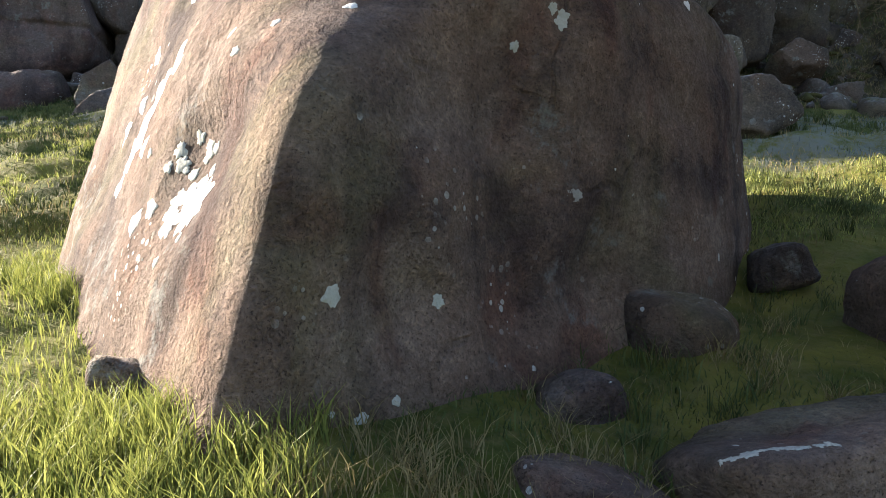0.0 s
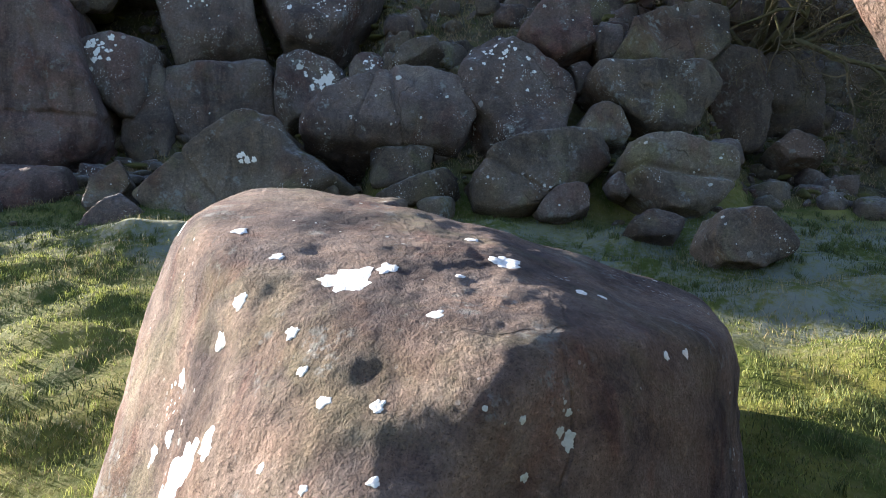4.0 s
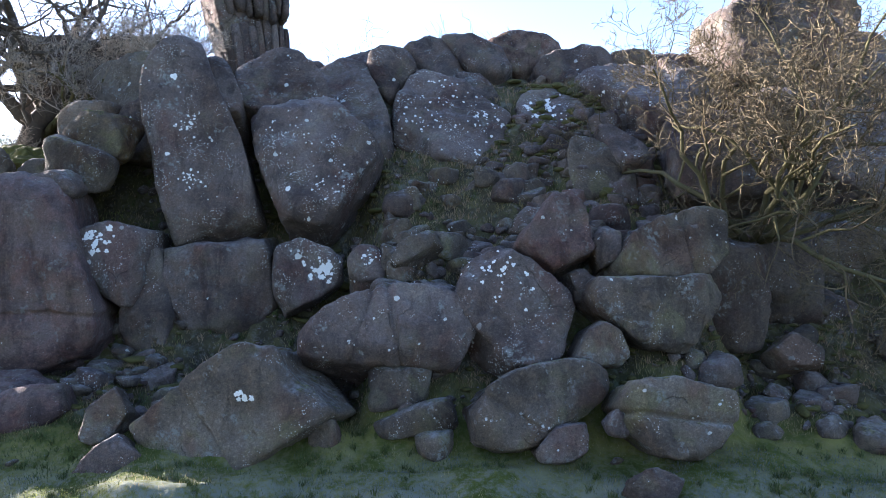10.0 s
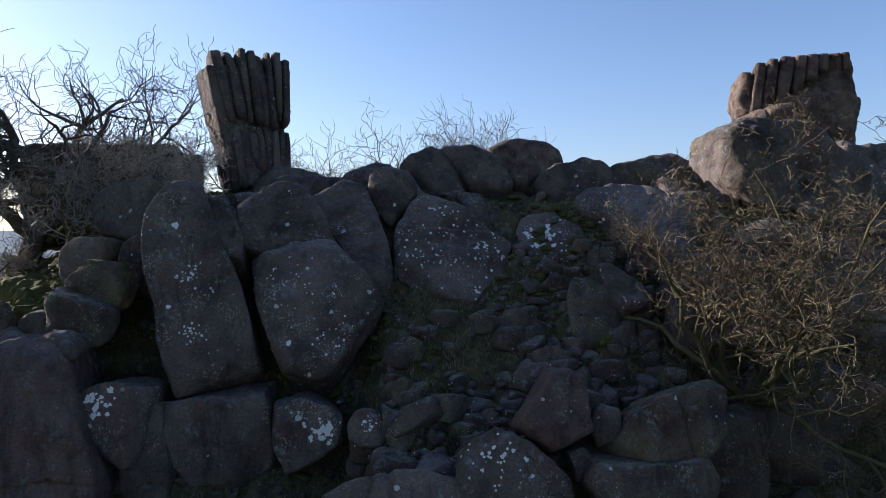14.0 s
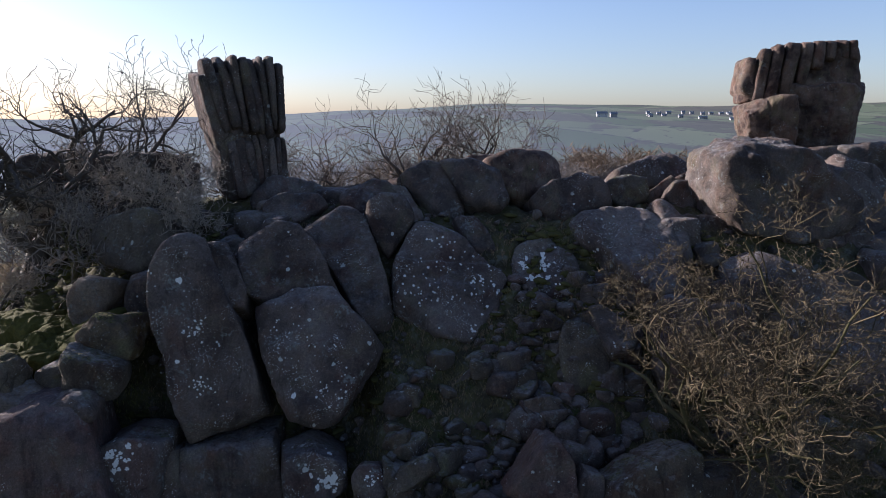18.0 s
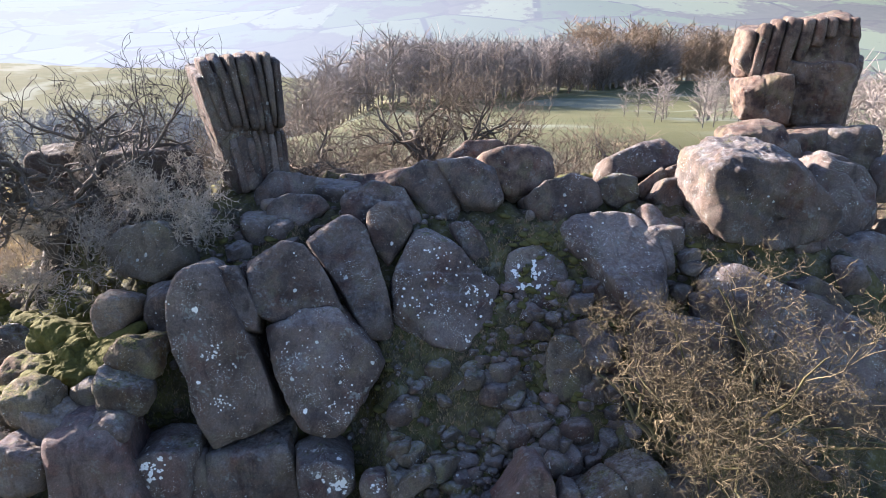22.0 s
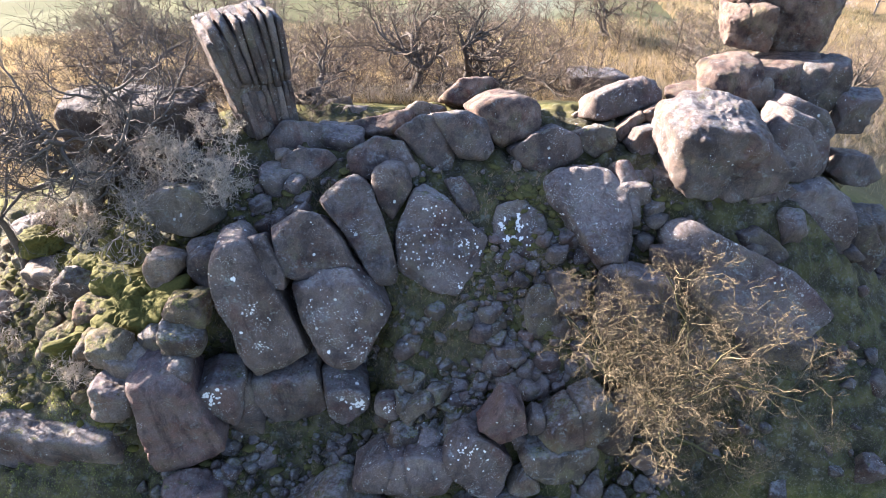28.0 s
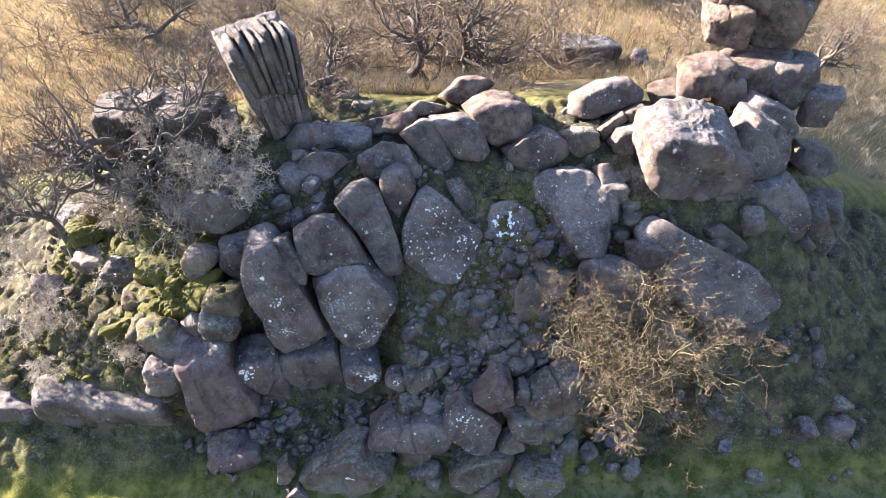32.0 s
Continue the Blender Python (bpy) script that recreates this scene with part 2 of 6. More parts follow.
def plain(name, a, b, scale=8.0, rough=0.9, strength=0.5, island=False, translucent=0.0):
    n = Nodes(name)
    v = n.coords(shift=False)
    f = n.noise(v, scale, 5, 0.65)
    if island:
        f = n.math("ADD", n.math("MULTIPLY", f, 0.3), n.math("MULTIPLY", n.node("NewGeometry").outputs["Random Per Island"], 0.8), clamp=True)
    color = n.mix(f, a, b)
    made = n.done(color, rough, None if island else f, strength, 0.03, 0.2)
    if translucent > 0:
        leaf, both = n.node("BsdfTranslucent"), n.node("MixShader")
        n.put(leaf.inputs["Color"], color)
        both.inputs[0].default_value = translucent
        n.put(both.inputs[1], n.bsdf.outputs[0]), n.put(both.inputs[2], leaf.outputs[0])
        n.put(made.node_tree.nodes["Material Output"].inputs["Surface"], both.outputs[0])
    return made


BARK = plain("bark", (0.035, 0.029, 0.025), (0.119, 0.105, 0.084), 9.0, 0.95, 0.8)
BARK_MOSS = plain("mossy_bark", (0.030, 0.027, 0.018), (0.110, 0.098, 0.040), 5.0, 0.95, 0.8)
TWIG_GOLD = plain("golden_twigs", (0.020, 0.017, 0.011), (0.150, 0.116, 0.064), 3.0, 0.9, 0.0, True)
TWIG_GREY = plain("grey_twigs", (0.081, 0.068, 0.056), (0.248, 0.217, 0.180), 3.0, 0.9, 0.0, True)
TWIG_TAN = plain("tan_twigs", (0.14, 0.118, 0.090), (0.38, 0.325, 0.25), 3.0, 0.9, 0.0, True)
TWIG_OAK = plain("oak_twigs", (0.045, 0.035, 0.027), (0.16, 0.125, 0.088), 3.0, 0.9, 0.0, True)
# Oak twigs: backlighting imitated by a darker base colour.
TWIG_BACKLIT = plain("backlit_twigs", (0.03, 0.026, 0.022), (0.10, 0.088, 0.074), 3.0, 0.9, 0.0, True)
TWIG_BROWN = plain("brown_twigs", (0.105, 0.074, 0.046), (0.29, 0.215, 0.13), 3.0, 0.9, 0.0, True)
# Far twigs paled and greyed: distance haze painted into their base colours.
FAR_WOOD_HAZED = plain("far_wood", (0.115, 0.100, 0.090), (0.25, 0.215, 0.185), 2.0, 0.9, 0.0, True)
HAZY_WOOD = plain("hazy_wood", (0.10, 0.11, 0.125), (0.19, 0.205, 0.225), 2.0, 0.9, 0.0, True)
LARCH = plain("larch_twigs", (0.100, 0.074, 0.050), (0.23, 0.170, 0.110), 2.0, 0.9, 0.0, True)
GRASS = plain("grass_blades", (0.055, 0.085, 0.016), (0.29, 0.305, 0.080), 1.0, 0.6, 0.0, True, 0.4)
# Shaded copy of the grass above: the shade is put into the blade colour.
GRASS_SHADED = plain("grass_painted_shade", (0.020, 0.036, 0.009), (0.080, 0.098, 0.026), 1.0, 0.7, 0.0, True)
GRASS_DRY = plain("dry_grass", (0.085, 0.072, 0.028), (0.28, 0.23, 0.11), 1.0, 0.7, 0.0, True, 0.3)
BRACKEN = plain("dead_bracken", (0.17, 0.125, 0.062), (0.46, 0.36, 0.19), 1.0, 0.7, 0.0, True, 0.35)
GRASS_FROST = plain("frosted_grass", (0.034, 0.050, 0.040), (0.122, 0.142, 0.142), 1.0, 0.6, 0.0, True)
LICHEN = plain("white_lichen", (0.50, 0.51, 0.47), (0.80, 0.80, 0.76), 35.0, 0.95, 0.9)
LICHEN_GREY = plain("grey_lichen", (0.30, 0.31, 0.27), (0.48, 0.50, 0.45), 35.0, 0.95, 0.9)
STONE_BANK = gritstone("gritstone_moss_cover", (0.13, 0.11, 0.08), (0.055, 0.045, 0.034), (0.11, 0.085, 0.05), 0.4, 0.52, 0.05, 0.6)
MOSS = plain("moss", (0.014, 0.016, 0.005), (0.115, 0.105, 0.022), 9.0, 0.95, 1.0)
MOSS_DARK = plain("shade_moss", (0.016, 0.019, 0.007), (0.105, 0.095, 0.028), 7.0, 0.95, 1.0)


def ground_material():
    n = Nodes("ground")
    v = n.coords(world=True)
    sep = n.node("SeparateXYZ")
    n.put(sep.inputs[0], v)
    x, y = sep.outputs[0], sep.outputs[1]
    big, mid, fine = n.noise(v, 0.22, 5, 0.6), n.noise(v, 1.2, 6, 0.65), n.noise(v, 9, 6, 0.7)
    grass = n.mix(n.step(mid, 0.35, 0.7), (0.045, 0.06, 0.011), (0.15, 0.14, 0.03))
    grass = n.mix(n.math("MULTIPLY", n.step(fine, 0.45, 0.7), 0.5), grass, (0.149, 0.124, 0.053))
    # rime in the hollow below the crag
    shade = n.math("ADD", y, n.math("MULTIPLY", x, 0.36))
    band = n.math("MULTIPLY", n.step(n.math("ADD", shade, n.math("MULTIPLY", mid, 1.6)), 9.0, 10.6), n.step(y, 14.5, 11.5))
    rime = n.math("MULTIPLY", band, n.step(n.math("ADD", n.math("MULTIPLY", mid, 0.6), n.math("MULTIPLY", fine, 0.5)), 0.46, 0.64))
    c = n.mix(n.math("MULTIPLY", rime, 0.68), grass, (0.128, 0.148, 0.148))
    # crag: earth, moss and rock rubble
    crag = n.math("MULTIPLY", n.step(y, 13.6, 15.2), n.step(y, 31.0, 28.0))
    rough = n.mix(n.step(mid, 0.4, 0.65), (0.034, 0.031, 0.019), (0.081, 0.074, 0.031))
    rough = n.mix(n.step(fine, 0.5, 0.68), rough, (0.105, 0.093, 0.074))
    rough = n.mix(n.math("MULTIPLY", n.step(n.noise(v, 0.7, 5, 0.6), 0.54, 0.64), 0.5), rough, (0.055, 0.055, 0.016))
    rough = n.mix(n.math("MULTIPLY", n.step(n.noise(v, 2.3, 6, 0.7), 0.55, 0.68), 0.45), rough, (0.16, 0.17, 0.15))
    c = n.mix(crag, c, rough)
    # bracken and leaf litter behind the crag
    brack = n.mix(fine, (0.085, 0.060, 0.034), (0.23, 0.175, 0.092))
    brack = n.mix(n.math("MULTIPLY", n.step(big, 0.45, 0.6), 0.5), brack, (0.081, 0.081, 0.031))
    c = n.mix(n.step(y, 29.0, 33.0), c, brack)
    # pasture
    field = n.mix(n.noise(v, 0.06, 5, 0.6), (0.044, 0.054, 0.022), (0.098, 0.092, 0.044))
    field = n.mix(n.math("MULTIPLY", n.step(n.noise(v, 0.02, 4), 0.5, 0.62), 0.4), field, (0.185, 0.205, 0.175))
    edge = n.math("SUBTRACT", n.math("ADD", y, n.math("MULTIPLY", n.noise(v, 0.05, 3), 16.0)), n.math("MULTIPLY", n.step(x, 24.0, 44.0), 42.0))
    c = n.mix(n.step(edge, 58.0, 68.0), c, field)
    return n.done(c, 0.95, n.math("ADD", fine, n.math("MULTIPLY", mid, 2.0)), 0.7, 0.06, 0.1)


GROUND = ground_material()


# ---- building helpers ----
def link_mesh(name, verts, faces, material, smooth=True):
    me = bpy.data.meshes.new(name)
    me.from_pydata(np.asarray(verts).tolist() if isinstance(verts, np.ndarray) else verts, [], np.asarray(faces).tolist() if isinstance(faces, np.ndarray) else faces)
    me.materials.append(material)
    if smooth:
        me.polygons.foreach_set("use_smooth", np.ones(len(me.polygons), dtype=bool))
    return new(name, me)


def fast_mesh(name, verts, faces, material, smooth=False):
    """A mesh from arrays of triangles (n, 3) or quads (n, 4)."""
    verts, faces = np.asarray(verts, dtype=np.float32), np.asarray(faces, dtype=np.int32)
    me = bpy.data.meshes.new(name)
    k = faces.shape[1]
    me.vertices.add(len(verts)), me.loops.add(faces.size), me.polygons.add(len(faces))
    me.vertices.foreach_set("co", verts.ravel())
    me.loops.foreach_set("vertex_index", faces.ravel())
    me.polygons.foreach_set("loop_start", np.arange(0, faces.size, k, dtype=np.int32))
    me.polygons.foreach_set("use_smooth", np.full(len(faces), smooth))
    me.materials.append(material)
    me.update(calc_edges=True)
    return new(name, me)


_spheres = {}


def sphere(level):
    """Unit directions and triangles of a round mesh."""
    if level not in _spheres:
        bm = bmesh.new()
        bmesh.ops.create_icosphere(bm, subdivisions=level, radius=1.0)
        bm.verts.ensure_lookup_table()
        _spheres[level] = (np.array([v.co[:] for v in bm.verts]), np.array([[v.index for v in f.verts] for f in bm.faces]))
        bm.free()
    return _spheres[level]


def turn(rx=0.0, ry=0.0, rz=0.0):
    return np.array(Euler([radians(a) for a in (rx, ry, rz)]).to_matrix())




def stone(name, place, planes, material, label, category="rock", level=5, round_=9.0, rough=0.05, grooves=(), dents=(), seed=1, group="", parent=None):
    """One rock: a convex solid bounded by planes (normal, distance from its middle), its edges worn round, its faces weathered.
    grooves: (normal, distance, width, depth) cracks along a plane; dents: (x, y, z, radius, depth), from the middle."""
    u, tris = sphere(level)
    inv = np.zeros(len(u))
    size = min(d for _, d in planes)
    for nrm, d in planes:
        nrm = np.asarray(nrm, float)
        nrm = nrm / np.linalg.norm(nrm)
        inv += (np.maximum(u @ nrm, 0) / d) ** round_
    r = inv ** (-1.0 / round_)
    p = u * r[:, None]
    q = p + 31.7 * (seed % 97)
    amp = rough * min(2.0, 0.6 + 0.35 * size)
    bend = 0.16 * min(1.2, size) * (rough / 0.085)
    p = p + bend * np.column_stack([vnoise(q * 0.55 / max(0.6, size) + 3.1 * k, seed + 40 + k) for k in range(3)])
    push = amp * 1.5 * fbm(q * 0.75, seed, 3) + amp * 0.7 * fbm(q * 2.9, seed + 5, 4, 0.55)
    ledge = vnoise(np.column_stack([q[:, 0] * 0.4, q[:, 1] * 0.4, q[:, 2] * 1.9]), seed + 9)
    push += amp * 0.5 * ledge
    for nrm, d, width, depth in grooves:
        nrm = np.asarray(nrm, float)
        nrm = nrm / np.linalg.norm(nrm)
        off = p @ nrm - d + 0.35 * width * vnoise(q * 2.5, seed + 13)
        push -= depth * np.exp(-((off / width) ** 2))
    for x, y, z, rad, depth in dents:
        dist = np.linalg.norm(p - np.array([x, y, z]), axis=1) + 0.12 * rad * vnoise(q * 4, seed + 3)
        push -= depth * np.exp(-((dist / rad) ** 3.4))
    p = p + u * push[:, None]
    ob = fast_mesh(name, p, tris, material, True)
    ob.location = place
    tagged(ob, label, category, group)
    if parent is not None:
        ob.parent = parent
    return ob


def block_planes(w, d, h, seed, rx=0.0, ry=0.0, rz=0.0, tilt=9.0, cuts=6, taper=0.0):
    """The six faces of a rough block, each a little askew, and some broken corners; then turned."""
    rnd = random.Random(seed * 7919 + 13)
    planes = []
    for nrm, dist in (((1, 0, 0), w), ((-1, 0, 0), w), ((0, 1, 0), d), ((0, -1, 0), d), ((0, 0, 1), h), ((0, 0, -1), h)):
        t = turn(rnd.uniform(-tilt, tilt), rnd.uniform(-tilt, tilt), rnd.uniform(-tilt, tilt))
        v = t @ np.array(nrm, float)
        if taper and nrm[2] == 0:
            v = v + np.array([0, 0, taper])
        planes.append((v, dist / 2))
    for _ in range(cuts):
        v = np.array([rnd.choice((-1, 1)) * rnd.uniform(0.25, 1), rnd.choice((-1, 1)) * rnd.uniform(0.25, 1), rnd.choice((-0.6, 1)) * rnd.uniform(0.2, 1)])
        v /= np.linalg.norm(v)
        reach = abs(v[0]) * w / 2 + abs(v[1]) * d / 2 + abs(v[2]) * h / 2
        planes.append((v, reach * rnd.uniform(0.60, 0.88)))
    m = turn(rx, ry, rz)
    return [(m @ (v / np.linalg.norm(v)), dist) for v, dist in planes]


def boulder(x, y, z, w, d, h, label, seed, mat=None, name="boulder", rx=0.0, ry=0.0, rz=0.0, edge=12.0, tilt=12.0, cuts=9, rough=0.085, level=5, taper=0.0, grooves=(), dents=(), group="crag rocks"):
    ob = stone(name, (x, y, z), block_planes(w, d, h, seed, rx, ry, rz, tilt, cuts, taper), mat or STONE, label, "rock", level, edge, rough, grooves, dents, seed, group)
    return ob


# ---- the lie of the land ----
def sm(a, b, v):
    t = np.clip((v - a) / (b - a), 0, 1)
    return t * t * (3 - 2 * t)


def land(x, y, detail=True):
    """Height of the ground."""
    x, y = np.asarray(x, float), np.asarray(y, float)
    z = np.interp(y, [-3000, -60, -5, 0, 2, 3, 6, 10, 13, 15, 17, 20, 25, 30, 42, 60, 90, 180, 280, 400, 520, 4000],
                  [-60, -6, -0.2, 0.3, 0.5, 0.62, 1.3, 2.3, 3.1, 3.8, 4.3, 5.2, 6.3, 7.0, 6.8, 4.5, 0.5, -12, -24, -31, -52, -90])
    z = z + 0.10 * sm(1, 4, x) * sm(12, 4, y) + 0.13 * np.exp(-((x + 0.5) ** 2 / 0.5 + (y - 2.1) ** 2 / 0.4))
    back = 2.3 * sm(-1.3, -2.6, x) * sm(-13, -10.5, x) + 1.6 * sm(5.8, 7.0, x) * sm(12, 10, x)
    crag = np.interp(y - back * sm(22.5, 18.5, y), [13.6, 14.6, 16, 18, 20, 21.7, 23, 25, 29, 31.5, 34, 38, 43], [3.3, 4.3, 6.1, 7.8, 9.6, 11.0, 12.2, 12.9, 12.8, 11.7, 10.3, 8.3, 6.7])
    m = sm(-24, -7, x) * sm(24, 13, x) * (y > 13.6) * (y < 43)
    z = z + m * np.maximum(crag - z, 0)
    z = z - 5.5 * sm(17, 40, x) * sm(12, 30, y) * sm(120, 60, y) - 2.0 * sm(-16, -40, x) * sm(8, 40, y) - 26.0 * sm(-14, -75, x) * sm(55, 150, y) * sm(600, 400, y)
    z = z - 0.9 * sm(-9, -13, x) * sm(17.4, 16.2, y) * sm(8, 13, y)
    if detail:
        p = np.column_stack([np.ravel(x), np.ravel(y), np.zeros(x.size)])
        near = sm(70, 30, p[:, 1])
        craggy = sm(13.5, 15.5, p[:, 1]) * sm(31, 28, p[:, 1])
        bump = 0.10 * fbm(p * 0.35, 3, 3) * near + 0.055 * fbm(p * 1.3, 8, 3) * near + craggy * (0.26 * fbm(p * 0.9, 21, 4) + 0.15 * fbm(p * 2.6, 27, 3, 0.6))
        bump += near * sm(4.5, 6.5, p[:, 1]) * sm(14, 12, p[:, 1]) * 0.09 * vnoise(np.column_stack([p[:, 0] * 0.22, p[:, 1] * 1.15 + 0.12 * p[:, 0], p[:, 2]]), 41)
        tuss = np.maximum(vnoise(p * np.array([0.9, 1.5, 1]), 61), 0) ** 1.4 * 0.20 + np.maximum(vnoise(p * np.array([2.2, 3.1, 1]), 67), 0) * 0.09
        bump += near * sm(4.6, 6.5, p[:, 1]) * sm(16, 13, p[:, 1]) * tuss
        bump += (1 - near) * 1.2 * fbm(p * 0.02, 5, 3)
        z = z + bump.reshape(x.shape)
    return z


def axis(lo, hi, step, far_lo, far_hi, grow=1.13):
    mid = list(np.arange(lo, hi + 1e-6, step))
    up_, s = [], step
    while (up_[-1] if up_ else hi) < far_hi:
        s *= grow
        up_.append((up_[-1] if up_ else hi) + s)
    dn, s = [], step
    while (dn[-1] if dn else lo) > far_lo:
        s *= grow
        dn.append((dn[-1] if dn else lo) - s)
    return np.array(dn[::-1] + mid + up_)


def build_ground():
    xs, ys = axis(-24, 24, 0.16, -3000, 3000), axis(-1, 36, 0.14, -3000, 3500)
    gx, gy = np.meshgrid(xs, ys)
    gz = land(gx, gy)
    nx, ny = len(xs), len(ys)
    idx = np.arange(nx * ny).reshape(ny, nx)
    quads = np.column_stack([idx[:-1, :-1].ravel(), idx[:-1, 1:].ravel(), idx[1:, 1:].ravel(), idx[1:, :-1].ravel()])
    ob = fast_mesh("ground", np.column_stack([gx.ravel(), gy.ravel(), gz.ravel()]), quads, GROUND, True)
    return tagged(ob, "rough frosted grass slope rising to a mossy crag", "ground", kind="structure")


ground = build_ground()

# ---- far hills ----
def hill_material():
    n = Nodes("far_hills")
    v = n.coords(world=True)
    sep = n.node("SeparateXYZ")
    n.put(sep.inputs[0], v)
    flat = n.coords((1, 1.6, 0), world=True)
    cell = n.voronoi(flat, 0.009, "Color")
    grey = n.node("SeparateColor")
    n.put(grey.inputs[0], cell)
    c = n.mix(grey.outputs[0], (0.10, 0.13, 0.05), (0.21, 0.235, 0.12))
    edge = n.voronoi(flat, 0.009, "Distance", "DISTANCE_TO_EDGE")
    c = n.mix(n.math("MULTIPLY", n.step(edge, 0.035, 0.015), n.step(n.noise(v, 0.03, 3), 0.4, 0.5)), c, (0.07, 0.065, 0.045))
    wood = n.math("MAXIMUM", n.step(n.noise(v, 0.006, 6, 0.65), 0.50, 0.54), n.step(n.noise(v, 0.035, 5, 0.7), 0.60, 0.64))
    c = n.mix(n.math("MULTIPLY", wood, 0.8), c, n.mix(n.noise(v, 0.08, 4, 0.7), (0.06, 0.05, 0.035), (0.14, 0.11, 0.08)))
    n.done(c, 1.0, None, specular=0.0)
    # haze painted as emission into the backdrop, thicker and brighter towards the sun
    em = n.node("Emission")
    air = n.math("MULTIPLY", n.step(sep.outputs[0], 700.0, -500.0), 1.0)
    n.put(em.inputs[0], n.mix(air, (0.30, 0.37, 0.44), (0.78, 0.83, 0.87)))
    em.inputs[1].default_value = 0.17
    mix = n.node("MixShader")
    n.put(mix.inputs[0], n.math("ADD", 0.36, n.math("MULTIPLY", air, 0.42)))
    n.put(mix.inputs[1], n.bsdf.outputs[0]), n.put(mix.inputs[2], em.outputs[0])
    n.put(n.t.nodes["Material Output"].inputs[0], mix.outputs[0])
    return n.m


HILLS = hill_material()


def hill_z(gx, gy):
    rise = np.interp(gy, [430, 520, 640, 830, 1000, 1250, 1500, 3000], [-60, -62, -40, 2, 22, 41, 46, 20])
    p = np.column_stack([gx.ravel(), gy.ravel(), np.zeros(gx.size)])
    low = sm(150, -500, gx)
    return rise - low * (18 + 0.012 * gy) + (9 * fbm(p * 0.0022, 4, 4)).reshape(gx.shape) * sm(430, 900, gy)


def build_hills():
    xs, ys = np.linspace(-2600, 2600, 130), np.concatenate([np.linspace(430, 1500, 60), np.linspace(1560, 3000, 14)])
    gx, gy = np.meshgrid(xs, ys)
    gz = hill_z(gx, gy)
    nx, ny = len(xs), len(ys)
    idx = np.arange(nx * ny).reshape(ny, nx)
    quads = np.column_stack([idx[:-1, :-1].ravel(), idx[:-1, 1:].ravel(), idx[1:, 1:].ravel(), idx[1:, :-1].ravel()])
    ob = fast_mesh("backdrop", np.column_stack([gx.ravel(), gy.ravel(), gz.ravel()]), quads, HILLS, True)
    return tagged(ob, "far hillside of frosted fields and woods with glowing haze", "hills", kind="structure")


build_hills()

# ---- the near boulder and its neighbours ----
MID = np.array([-0.1, 4.2, 1.7])


def through_point(nrm, at):
    nrm = np.array(nrm, float)
    nrm /= np.linalg.norm(nrm)
    return (nrm, 1.025 * float(nrm @ (np.array(at) - MID)))


near_boulder = stone("boulder", tuple(MID), [
    through_point((0.64, -0.768, 0.05), (-0.33, 2.32, 1.55)),
    through_point((-0.756, -0.581, 0.303), (-1.235, 2.88, 1.0)),
    through_point((-0.20, -0.63, 0.745), (-0.52, 2.36, 1.80)),
    through_point((-0.98, -0.10, 0.20), (-2.42, 5.0, 1.8)),
    through_point((0.055, -0.262, 0.963), (-0.48, 3.46, 2.74)),
    through_point((-0.62, -0.05, 0.78), (-1.93, 5.2, 3.16)),
    through_point((0.30, -0.20, 0.93), (0.75, 3.85, 2.70)),
    through_point((0.70, -0.25, 0.66), (1.80, 4.4, 2.55)),
    through_point((0.267, 0.5, 0.86), (-0.70, 5.75, 3.22)),
    through_point((0.97, -0.15, 0.12), (2.0, 4.4, 1.9)),
    through_point((0.84, -0.52, -0.02), (1.40, 3.68, 1.4)),
    through_point((0.2, 0.95, 0.2), (0, 6.4, 2.5)),
    through_point((0, 0, -1), (0, 4, 0.3)),
], STONE_BROWN, "large brown gritstone boulder with white lichen, sunlit flank", "rock", 7, 24.0, 0.028,
    dents=[(-0.88, -1.56, -0.14, 0.30, 0.11), (-0.16, -1.85, -0.71, 0.20, 0.08), (0.01, -1.72, -0.80, 0.16, 0.07), (0.41, -1.35, -0.27, 0.36, 0.09), (0.94, -0.94, -0.65, 0.34, 0.08), (-0.37, -2.03, -0.71, 0.10, 0.05), (0.36, -1.43, -0.79, 0.18, 0.07), (-0.07, -1.77, -0.49, 0.13, 0.05), (0.10, -1.45, 0.15, 0.42, 0.13), (0.25, -1.40, -0.75, 0.40, 0.10), (0.75, -1.0, -0.9, 0.40, 0.10), (-0.72, -1.75, -0.85, 0.16, 0.07), (-1.02, -1.45, -0.95, 0.22, 0.06)], seed=5)


def edges_of(mid, pairs):
    out = []
    for nrm, at in pairs:
        nrm = np.array(nrm, float)
        nrm /= np.linalg.norm(nrm)
        out.append((nrm, float(nrm @ (np.array(at) - np.array(mid)))))
    return out


SIDE = (2.4, 1.8, 3.6)
stone("boulder", SIDE, edges_of(SIDE, [((-0.98, 0.15, 0.1), (1.12, 2.1, 4.3)), ((-0.93, 0.15, 0.33), (1.14, 2.1, 4.5)), ((-0.8, 0.1, -0.58), (1.15, 2.1, 3.97)), ((-0.3, 0, 0.95), (1.6, 2.1, 5.6)), ((1, 0, 0), (5.2, 1.8, 3)), ((0, -1, 0.1), (3, 1.2, 3)), ((0, 1, 0.1), (3, 2.17, 3.6)), ((0, 0, -1), (3, 2.5, 0.2))]),
      STONE_BROWN, "tall sunlit pale gritstone boulder overhanging the grass", "rock", 6, 20.0, 0.03, seed=12)
boulder(2.62, 2.95, 0.55, 0.95, 1.2, 0.95, "dark rounded boulder half sunk in shaded grass", 14, STONE_BROWN, edge=8, group="rocks in the grass")
